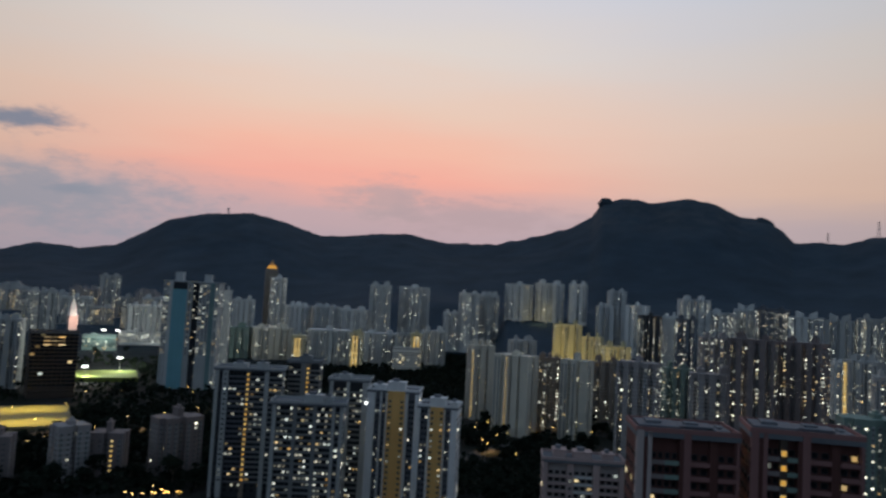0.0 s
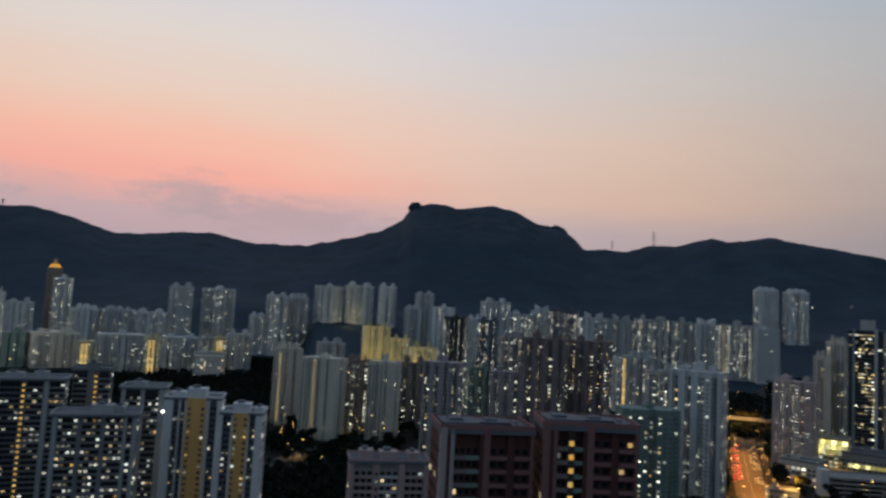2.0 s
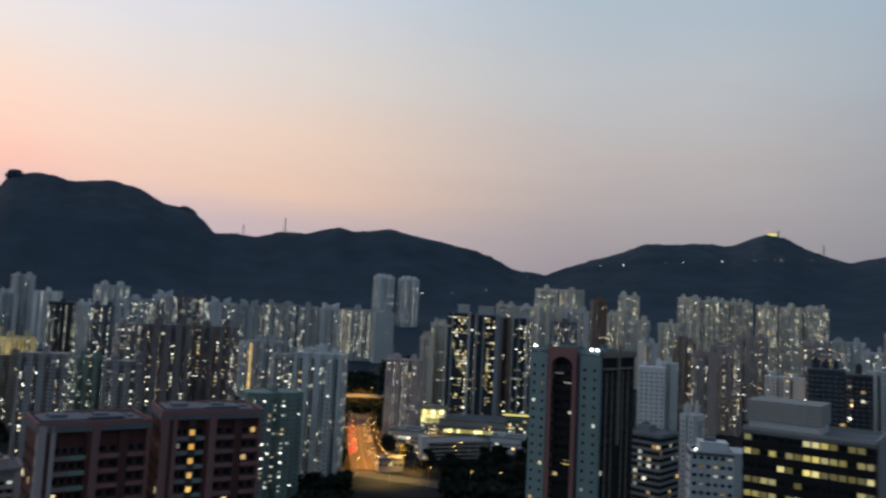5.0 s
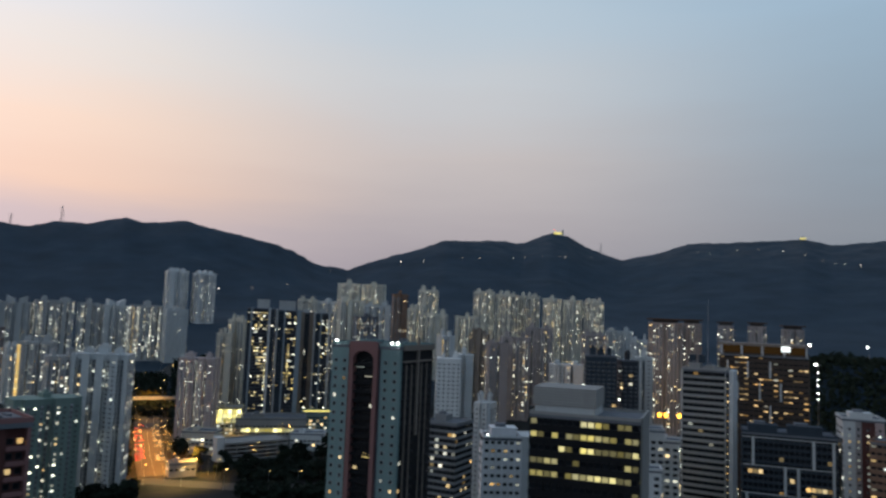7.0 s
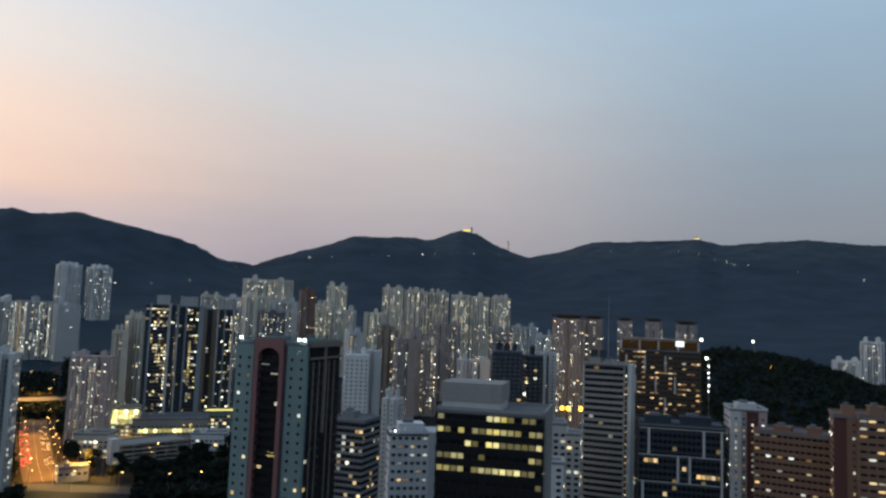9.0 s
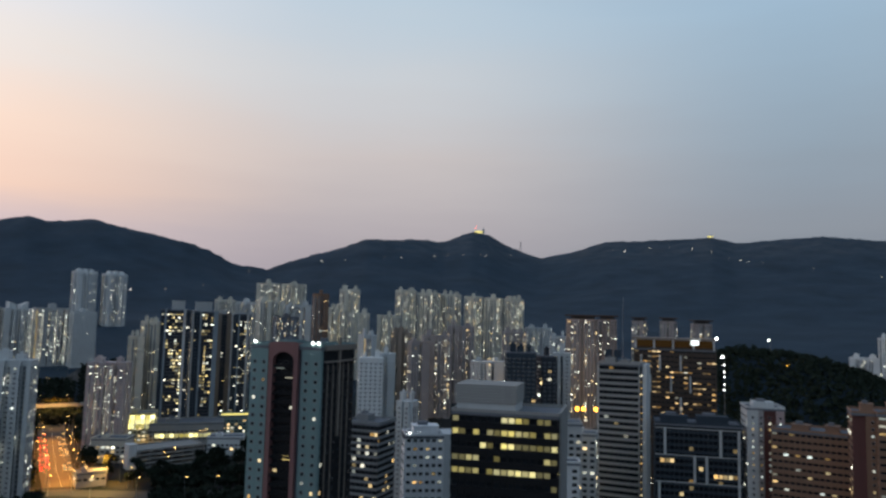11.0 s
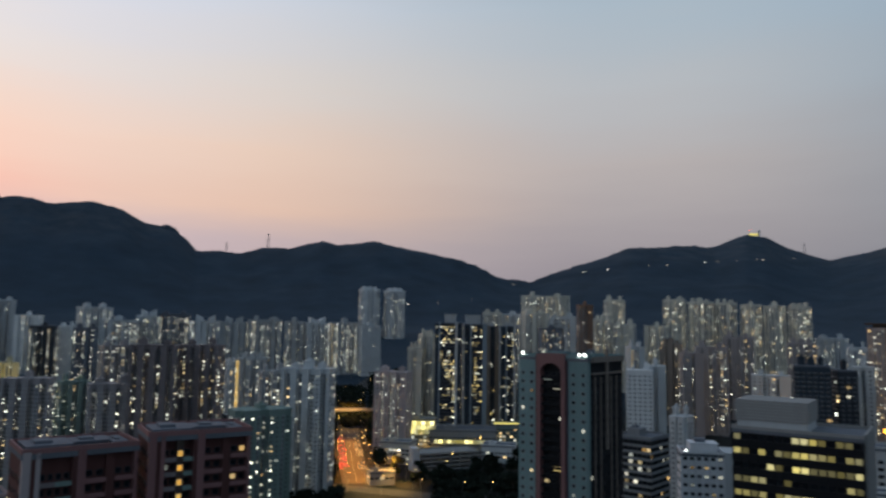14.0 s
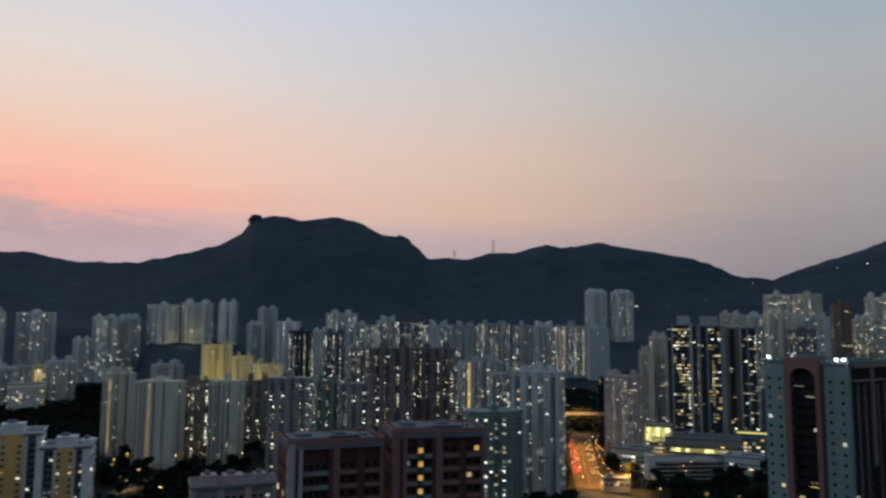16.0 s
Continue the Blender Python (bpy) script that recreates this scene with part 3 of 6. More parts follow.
apartment_tower("beige housing slab with blank ends", 10.56, 648, 24.7, 14.8, 70.4, -20, "slab", "beige", 0.12, blank=0.55)
apartment_tower("brown housing slab with lit stair windows", 12.71, 708, 24.2, 14.5, 66.0, 10, "ribbed", "brown", 0.35)
apartment_tower("mauve-brown tower block with recessed bays", 15.12, 588, 30.1, 18.1, 76.7, -14, "ribbed", "mauve", 0.31)
apartment_tower("grey-green tower block with lit kitchens", 17.81, 648, 20.6, 14.0, 69.7, 16, "ribbed", "green", 0.35)
apartment_tower("mauve-brown tower block with warm lit kitchens", 20.28, 576, 31.0, 18.6, 72.9, 4, "ribbed", "mauve", 0.42)
apartment_tower("tall mauve-brown tower block with warm lit kitchens", 22.99, 564, 30.4, 18.2, 100.2, -10, "ribbed", "dusk", 0.35, warm=0.5)
apartment_tower("tall mauve-brown tower block with warm lit kitchens", 26.23, 576, 28.8, 17.3, 100.0, -21, "ribbed", "dusk", 0.35, warm=0.5)
apartment_tower("mauve-brown tower block behind a taller one", 20.38, 744, 26.4, 15.8, 94.2, 17, "ribbed", "mauve", 0.28)
apartment_tower("pale housing slab with white lit windows", 28.32, 864, 11.2, 14.0, 73.1, 24, "notched", "pale", 0.48)
apartment_tower("grey housing slab edged with yellow light", 29.89, 792, 29.6, 17.7, 80.4, -20, "slab", "grey", 0.56, edge=(0.3, 1.0, (-13.0,)))
apartment_tower("grey housing slab with many lit windows", 31.38, 672, 22.7, 14.0, 75.1, 14, "slab", "grey", 0.64)
apartment_tower("dark green tower block with white lit windows", 30.56, 468, 35.2, 21.1, 65.1, 18, "notched", "green", 0.45)
apartment_tower("pale blue-grey tower block with ribbed facade", 34.07, 504, 32.2, 19.3, 87.3, -14, "ribbed", "pale", 0.26, heads=3)
apartment_tower("pink tower block with rows of small lit windows", 40.50, 672, 30.4, 18.2, 74.9, -18, "slab", "blush", 0.85, pane=(0.8, 0.75), bay=3.4, blank=0.0, warm=0.1)
apartment_tower("beige tower block with a stepped roof", 42.15, 816, 15.4, 14.0, 92.0, -4, "slab", "beige", 0.20, warm=0.4)
apartment_tower("tall beige tower block with a stepped roof", 43.04, 828, 16.5, 14.0, 107.1, -17, "slab", "beige", 0.20, warm=0.4)
apartment_tower("white housing tower with vertical lines", 48.09, 1080, 26.3, 15.8, 136.1, 5, "slab", "ivory", 0.25, warm=0.4)
apartment_tower("pale housing tower with vertical lines", 49.66, 1080, 28.5, 17.1, 134.1, -22, "slab", "pale", 0.25, warm=0.4)
apartment_tower("white cross-shaped housing tower", 51.19, 1200, 35.5, 35.5, 166.1, 5, "cross", "ivory", 0.52, warm=0.4)
apartment_tower("white cross-shaped housing tower", 53.11, 1200, 38.9, 38.9, 165.8, -4, "cross", "ivory", 0.52, warm=0.4)
apartment_tower("white housing slab with vertical lines", 51.40, 1056, 35.4, 21.3, 136.5, 18, "slab", "ivory", 0.30, warm=0.4)
apartment_tower("dark apartment tower with warm lit rooms", 52.61, 912, 29.0, 17.4, 115.1, 23, "notched", "slate", 0.52, warm=0.4)
apartment_tower("pale housing slab with scattered lit windows", 53.44, 1032, 37.1, 22.3, 131.1, 0, "slab", "pale", 0.30, warm=0.4)
apartment_tower("rust-brown apartment tower with rounded corners", 55.17, 984, 19.2, 19.2, 145.8, 12, "notched", "rust", 0.18, warm=0.4)
apartment_tower("white cross-shaped tower with bright windows", 57.39, 1080, 28.6, 28.6, 156.1, -5, "cross", "ivory", 0.75, warm=0.4)
apartment_tower("white housing slab with scattered lit windows", 56.51, 1056, 26.9, 16.2, 129.0, -20, "slab", "ivory", 0.52, warm=0.4)
apartment_tower("white housing slab with a stepped roof", 58.10, 1020, 28.5, 17.1, 121.8, 5, "slab", "ivory", 0.38, warm=0.4)
apartment_tower("white housing slab with a stepped roof", 60.47, 1080, 30.1, 18.1, 120.3, -22, "slab", "ivory", 0.38, warm=0.4)
apartment_tower("white cross-shaped tower with bright windows", 61.73, 1140, 31.2, 31.2, 159.3, -7, "cross", "ivory", 0.75, warm=0.4)
apartment_tower("white cross-shaped tower with warm windows", 63.52, 1140, 35.1, 35.1, 156.1, -2, "cross", "ivory", 0.52, warm=0.4)
apartment_tower("white cross-shaped tower with warm windows", 65.22, 1152, 33.2, 33.2, 155.1, 3, "cross", "ivory", 0.52, warm=0.4)
apartment_tower("white cross-shaped tower with warm windows", 67.00, 1152, 28.1, 28.1, 152.7, -8, "cross", "ivory", 0.52, warm=0.4)
apartment_tower("white cross-shaped tower with warm windows", 68.55, 1152, 29.0, 29.0, 151.2, -11, "cross", "ivory", 0.52, warm=0.4)
apartment_tower("white cross-shaped tower with warm windows", 70.15, 1152, 29.4, 29.4, 149.7, 9, "cross", "ivory", 0.52, warm=0.4)
apartment_tower("rust-brown apartment tower with warm windows", 61.46, 840, 21.8, 14.0, 100.2, -9, "slab", "brown", 0.45, warm=0.4)
apartment_tower("pale apartment tower with a lit column", 58.86, 768, 14.6, 14.0, 98.6, 22, "slab", "pale", 0.45, stairs=0, warm=0.4)
apartment_tower("brown apartment tower with lit windows", 62.83, 792, 20.5, 14.0, 92.9, 19, "slab", "mauve", 0.45, warm=0.4)
apartment_tower("brown apartment tower with warm windows", 64.24, 816, 32.0, 19.2, 98.7, -6, "slab", "mauve", 0.52, warm=0.4)
apartment_tower("mauve apartment tower with warm windows", 66.07, 888, 32.5, 19.5, 109.1, -2, "slab", "mauve", 0.52, warm=0.4)
apartment_tower("pale apartment tower with red-lit balconies", 68.17, 672, 29.3, 17.6, 79.9, 1, "slab", "pale", 0.35, warm=0.4)
apartment_tower("mauve apartment tower with warm windows", 70.18, 960, 29.4, 17.6, 102.5, 7, "slab", "mauve", 0.52, warm=0.4)
apartment_tower("far pale housing slab with a stepped roof", 72.06, 1200, 41.0, 24.6, 106.2, 5, "slab", "pale", 0.38, warm=0.4)
apartment_tower("pale housing slab with lit top floor", 73.59, 960, 20.9, 14.0, 98.6, 3, "slab", "pale", 0.45, warm=0.4)
apartment_tower("dark blue glass office tower", 70.72, 516, 20.2, 14.0, 95.8, 6, "box", "navy", 0.06, pane=(2.4, 1.7), warm=0.4)
apartment_tower("black glass office tower", 72.68, 528, 11.4, 14.0, 93.1, 21, "box", "dark", 0.08, pane=(2.4, 1.7), warm=0.4)
apartment_tower("pale apartment tower behind a glass office", 73.87, 564, 12.9, 14.0, 93.9, 0, "slab", "pale", 0.30, warm=0.4)
apartment_tower("tall brown apartment tower lit from below", 75.42, 768, 32.3, 19.4, 121.8, -3, "notched", "mauve", 0.40, warm=0.35, crown="cap")
apartment_tower("tall brown apartment tower lit from below", 77.25, 792, 18.0, 14.0, 122.2, 11, "notched", "mauve", 0.35, warm=0.35, crown="cap")
apartment_tower("brown apartment tower with a flat capped roof", 79.60, 912, 16.2, 16.2, 121.8, -6, "notched", "mauve", 0.35, warm=0.35, crown="cap")
apartment_tower("brown apartment tower with a flat capped roof", 81.71, 912, 18.6, 18.6, 122.2, -5, "notched", "mauve", 0.35, warm=0.35, crown="cap")
apartment_tower("brown apartment tower with a flat capped roof", 84.00, 912, 21.1, 21.1, 120.1, 11, "notched", "mauve", 0.35, warm=0.35, crown="cap")
apartment_tower("blank white tower with blue-grey side", 59.18, 516, 16.3, 14.0, 89.2, 1, "box", "white", 0.05, warm=0.4)
apartment_tower("pale blue-grey tower block", 60.31, 528, 13.1, 14.0, 91.9, 2, "slab", "pale", 0.10, warm=0.4)
apartment_tower("pale tower block with ribbed side", 62.09, 456, 10.8, 14.0, 66.9, -23, "notched", "pale", 0.20, warm=0.4)
apartment_tower("long white housing slab beyond the wooded knoll", 94.42, 1140, 35.1, 14.0, 78.8, -4, "slab", "white", 0.20)
apartment_tower("tall white housing slab beyond the wooded knoll", 95.92, 1140, 27.1, 14.0, 105.7, 4, "slab", "white", 0.20)


# ---- the nearer buildings, with windows of their own ----
def part(name, shape, material, parent, label=""):
    return link(name, *shape, material, parent, label)


def pane_mesh(width, height, glass, frame_material, out=0.16, rim=0.09):
    """A window: a frame that stands proud of the wall, and a pane set back in it. It faces -y."""
    a, b, p, q = width / 2, height / 2, width / 2 - rim, height / 2 - rim
    ring = lambda x, z, y: [(-x, y, -z), (x, y, -z), (x, y, z), (-x, y, z)]
    verts = ring(a, b, 0.02) + ring(a, b, -out) + ring(p, q, -out) + ring(p, q, -out + 0.08)
    faces = []
    for s in range(3):
        faces += [(4 * s + i, 4 * s + (i + 1) % 4, 4 * s + 4 + (i + 1) % 4, 4 * s + 4 + i) for i in range(4)]
    faces.append((12, 13, 14, 15))
    me = bpy.data.meshes.new("window")
    me.from_pydata(verts, [], faces)
    me.materials.append(frame_material), me.materials.append(glass)
    me.polygons[12].material_index = 1
    return me


FRAME_DARK = surface("dark_window_frame", (0.05, 0.052, 0.056), rough=0.5, spots=0.2)
FRAME_PALE = surface("pale_window_frame", (0.38, 0.39, 0.40), rough=0.5, spots=0.2)
METAL = surface("galvanised_steel", (0.32, 0.33, 0.34), rough=0.45, metal=0.8, spots=0.25, scale=2.0)
WHITEBOARD = glowing("lit_sign_face", (0.9, 1.0, 1.0, 1), (1.0, 1.0, 1.0, 1), 3.0)
# back wall under the canopy glows by itself, standing in for lamplight
AMBER_GLOW_WALL = glowing("amber_glow_wall", (1.0, 0.56, 0.2, 1), (1.0, 0.6, 0.25, 1), 0.05)
OFFICE = glowing("office_light", (1.0, 0.84, 0.24, 1), (1.0, 0.93, 0.5, 1), 0.6, True)
MALL = glowing("shop_front_light", (1.0, 0.85, 0.22, 1), (1.0, 0.95, 0.5, 1), 2.2)


class Windows:
    """Sets single windows on walls: the four sorts of one size share their meshes."""

    def __init__(self, width, height, pale=False, glass=None, warm=None, cool=None):
        rim = FRAME_PALE if pale else FRAME_DARK
        self.sorts = [pane_mesh(width, height, m, rim) for m in (glass or GLASS, warm or WARM_ONE, cool or COOL_ONE, STAIR_ONE)]

    def put(self, parent, x, y, z, nx, ny, sort=0):
        ob = new("window", self.sorts[sort])
        ob.parent = parent
        ob.matrix_basis = pose(x, y, z, 0, 0, math.degrees(math.atan2(ny, nx)) + 90)
        return ob


def pick(rnd, lit, warm):
    return (1 if rnd.random() < warm else 2) if rnd.random() < lit else 0


def side_windows(ob, w, d, high, storey, bay, lit, warm, rnd, sides, pane=(1.3, 1.2), below=0):
    """The windows of the sides that lie away, in one mesh."""
    pts = plan_box(w, d)
    spots = [q for q in window_spots(pts, 0, high - 2, storey, bay, skip=1) if q[7] in sides or (q[7] == 0 and q[6] < below)]
    me = window_mesh("glazing", spots, [pick(rnd, lit, warm) for _ in spots], pane[0], pane[1], 0.14, [GLASS, WARM, COOL])
    o = new("glazing", me)
    o.parent = ob
    tagged(o, kind="stuff")


def roof_top(ob, w, d, high, wall, rooms, over=0.4, thick=1.0, room_wall=None):
    """A roof slab with a parapet, and rooms and tanks on it: x, y, sx, sy, sz."""
    part("roof", boxes((-w / 2 - over, w / 2 + over, -d / 2 - over, d / 2 + over, high - thick, high)), ROOF, ob)
    t = 0.35
    part("parapet", boxes((-w / 2 - over, w / 2 + over, -d / 2 - over, -d / 2 - over + t, high, high + 1.0), (-w / 2 - over, w / 2 + over, d / 2 + over - t, d / 2 + over, high, high + 1.0),
                          (-w / 2 - over, -w / 2 - over + t, -d / 2 - over + t, d / 2 + over - t, high, high + 1.0), (w / 2 + over - t, w / 2 + over, -d / 2 - over + t, d / 2 + over - t, high, high + 1.0)), wall, ob)
    for x, y, sx, sy, sz in rooms:
        room = part("roof_room", boxes((x - sx / 2, x + sx / 2, y - sy / 2, y + sy / 2, high, high + sz), (x - sx / 2 - 0.3, x + sx / 2 + 0.3, y - sy / 2 - 0.3, y + sy / 2 + 0.3, high + sz, high + sz + 0.4)), room_wall or wall, ob)
        part("water_tank", boxes((x - sx * 0.3, x + sx * 0.1, y - sy * 0.25, y + sy * 0.25, high + sz + 0.4, high + sz + 0.4 + min(1.3, sz * 1.2))), ROOF, room)


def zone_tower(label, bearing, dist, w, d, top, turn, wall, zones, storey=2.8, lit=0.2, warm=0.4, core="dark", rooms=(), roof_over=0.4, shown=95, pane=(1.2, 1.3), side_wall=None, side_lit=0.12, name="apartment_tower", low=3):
    """A tower whose front is a row of upright zones. zones: x0, x1 (shares of the width), sort, paint, columns, forward, rise.
    Sorts: wall, windows, bays (balconies before set-back windows), stairs."""
    rnd = random.Random(int(bearing * 977 + dist))
    ob = stand(name, bearing, dist, turn, label, "tower block", "", max(w, d) * 0.6)
    high = top - ob.location.z
    inset = 1.5
    # the core, seen behind the bays, is darker than the front
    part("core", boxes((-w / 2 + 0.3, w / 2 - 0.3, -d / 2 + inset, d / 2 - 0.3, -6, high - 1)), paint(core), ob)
    part("side_wall", boxes((w / 2 - 0.3, w / 2, -d / 2 + inset, d / 2, -6, high - 1)), paint(side_wall or wall), ob)
    part("side_wall", boxes((-w / 2, -w / 2 + 0.3, -d / 2 + inset, d / 2, -6, high - 1)), paint(side_wall or wall), ob)
    part("back_wall", boxes((-w / 2 + 0.3, w / 2 - 0.3, d / 2 - 0.3, d / 2, -6, high - 1)), paint(wall), ob)
    sets = {}
    count = int((high - 1.5) / storey)
    first = max(low, count - shown)
    for x0, x1, sort, colour, columns, forward, rise in zones:
        a, b = -w / 2 + x0 * w, -w / 2 + x1 * w
        front = -d / 2 - forward
        if sort != "bays":
            part("pier" if sort == "wall" and b - a < 4 else "wall", boxes((a, b, front, -d / 2 + inset + 0.2, -6, high + rise)), paint(colour), ob)
        if sort == "wall":
            continue
        y = front if sort != "bays" else -d / 2 + inset
        wide = min(pane[0], (b - a) / max(columns, 1) * 0.8) if sort != "bays" else (b - a) / columns * 0.66
        key = (round(wide, 1), sort == "bays")
        if key not in sets:
            sets[key] = Windows(wide, pane[1] if sort != "bays" else 1.25, pale=sort != "bays")
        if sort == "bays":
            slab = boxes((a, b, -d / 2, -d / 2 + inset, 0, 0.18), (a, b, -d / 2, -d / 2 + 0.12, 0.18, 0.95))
            me = None
        for lv in range(first, count):
            for k in range(columns):
                x = a + (k + 0.5) / columns * (b - a)
                if sort == "stairs":
                    s = 3 if rnd.random() < 0.93 else 0
                else:
                    s = pick(rnd, lit, warm)
                sets[key].put(ob, x, y, (lv + 0.58) * storey, 0, -1, s)
            if sort == "bays":
                if me is None:
                    o = part("balcony", slab, paint(colour), ob)
                    me = o.data
                else:
                    o = new("balcony", me)
                    o.parent = ob
                o.location = (0, 0, lv * storey)
    side_windows(ob, w, d, high, storey, 3.6, side_lit, warm, rnd, (1, 2, 3), below=first)
    roof_top(ob, w, d, high, paint(wall), rooms, roof_over, room_wall=paint("slate") if wall == "rosy" else None)
    return ob


def office_block(label, bearing, dist, w, d, top, turn, body, band, storey=3.5, band_high=1.1, bay=3.0, lit=0.15, warm=0.5, mullion=0.0, rooms=(), out=0.35, warm_glass=None, shown=20, fins=(), name="office_block", runs=False, side_paint=None, side=True):
    """An office block: floor bands round a dark core, single panes between them on the front and the right side, upright mullions or fins."""
    rnd = random.Random(int(bearing * 613 + dist))
    ob = stand(name, bearing, dist, turn, label, "office building", "", max(w, d) * 0.6)
    high = top - ob.location.z
    part("core", boxes((-w / 2 + 0.4, w / 2 - 0.4, -d / 2 + 0.4, d / 2 - 0.4, -6, high - 1)), paint(body), ob)
    count = int((high - 1.2) / storey)
    ring = boxes((-w / 2 - out, w / 2 + out, -d / 2 - out, -d / 2 + 0.4, 0, band_high), (-w / 2 - out, w / 2 + out, d / 2 - 0.4, d / 2 + out, 0, band_high),
                 (-w / 2 - out, -w / 2 + 0.4, -d / 2 + 0.4, d / 2 - 0.4, 0, band_high), (w / 2 - 0.4, w / 2 + out, -d / 2 + 0.4, d / 2 - 0.4, 0, band_high))
    me = None
    n = max(2, round(w / bay))
    ns = max(2, round(d / bay))
    front = Windows(w / n * 0.9, storey - band_high - 0.15, warm=warm_glass)
    flank = Windows(d / ns * 0.9, storey - band_high - 0.15, warm=warm_glass)
    first = max(0, count - shown)
    for lv in range(count):
        z = high - 1.2 - (count - lv) * storey
        if me is None:
            o = part("floor_band", ring, paint(band), ob)
            me = o.data
        else:
            o = new("floor_band", me)
            o.parent = ob
        o.location = (0, 0, z)
        if lv < first:
            continue
        mid = z + band_high + (storey - band_high) / 2
        state = 0
        busy = rnd.random() < 0.55
        for k in range(n):
            if runs:
                if rnd.random() < 0.42:
                    state = 1 if busy and rnd.random() < lit * 2.6 else (2 if rnd.random() < lit * 0.06 else 0)
                s = state if rnd.random() < 0.94 else 0
            else:
                s = pick(rnd, lit, warm)
            front.put(ob, -w / 2 + (k + 0.5) * w / n, -d / 2 + 0.4, mid, 0, -1, s)
        if side:
            for k in range(ns):
                face = 1 if turn < 0 else -1
                flank.put(ob, face * (w / 2 - 0.4), -d / 2 + (k + 0.5) * d / ns, mid, face, 0, pick(rnd, lit * 0.6, warm))
    if not side:
        side_windows(ob, w - 0.8, d - 0.8, high, storey, 4.0, lit * 0.5, warm, rnd, (1, 2, 3), (2.0, 1.2), below=first)
    if mullion:
        post = None
        for k in range(n + 1):
            x = -w / 2 + k * w / n
            if post is None:
                o = part("mullion", boxes((-mullion / 2, mullion / 2, -d / 2 - out - 0.12, -d / 2 + 0.4, -6, high - 1)), paint(band), ob)
                post = o.data
            else:
                o = new("mullion", post)
                o.parent = ob
            o.location.x = x
    for x0, x1, y0, y1, z0, z1, colour in fins:
        part("fin", boxes((x0, x1, y0, y1, z0, high + z1)), paint(colour), ob)
    roof_top(ob, w, d, high, paint(side_paint or band), rooms, out + 0.05)
    return ob, high


def glass_tower(label, bearing, dist, w, d, top, turn, zones, room=(), lit_top=False, storey=3.0):
    """A slim glass tower: zones across its front and back: x0, x1 (shares of the width), sort (glass or fin), paint, share lit, share golden."""
    rnd = random.Random(int(bearing * 521 + dist))
    ob = stand("apartment_tower", bearing, dist, turn, label, "tower block", "", max(w, d) * 0.6)
    high = top - ob.location.z
    part("core", boxes((-w / 2, w / 2, -d / 2, d / 2, -6, high - 1)), paint("navy"), ob)
    part("roof", boxes((-w / 2 - 0.4, w / 2 + 0.4, -d / 2 - 0.4, d / 2 + 0.4, high - 1, high)), ROOF, ob)
    for x, y, sx, sy, sz in room:
        part("roof_room", boxes((x - sx / 2, x + sx / 2, y - sy / 2, y + sy / 2, high, high + sz), (x - sx / 2 - 0.3, x + sx / 2 + 0.3, y - sy / 2 - 0.3, y + sy / 2 + 0.3, high + sz, high + sz + 0.5)), paint("grey"), ob)
    count = int((high - 1.5) / storey)
    for x0, x1, sort, colour, lit, gold in zones:
        a, b = -w / 2 + x0 * w, -w / 2 + x1 * w
        if sort == "fin":
            part("fin", boxes((a, b, -d / 2 - 0.9, d / 2 + 0.9, -6, high + 0.6)), paint(colour), ob)
            continue
        part("glass_front", boxes((a, b, -d / 2 - 0.25, -d / 2, -6, high - 1.2)), paint(colour), ob)
        n = max(1, round((b - a) / 2.6))
        spots, kinds = [], []
        busy = [rnd.choice((0.3, 0.8, 1.2, 1.7)) for _ in range(n)]
        for lv in range(1, count):
            floor = rnd.choice((0.5, 1.0, 1.5))
            for k in range(n):
                spots.append((a + (k + 0.5) * (b - a) / n, -d / 2 - 0.25, (lv + 0.5) * storey, 0, -1))
                on = rnd.random() < lit * busy[k] * floor or (lit_top and lit > 0.2 and lv == count - 1)
                kinds.append((1 if rnd.random() < gold else 2) if on else 0)
        o = new("glazing", window_mesh("glazing", spots, kinds, (b - a) / n * 0.66, 1.15, 0.12, [GLASS, GOLD, COOL]))
        o.parent = ob
        tagged(o, kind="stuff")
        ledges = boxes(*[(a, b, -d / 2 - 0.5, -d / 2 - 0.25, lv * storey, lv * storey + 0.3) for lv in range(1, count)])
        tagged(part("ledge", ledges, paint("slate"), ob), kind="stuff")
    side_windows(ob, w, d, high, storey, 3.2, 0.12, 0.5, rnd, (1, 2, 3), (2.0, 1.3))
    return ob


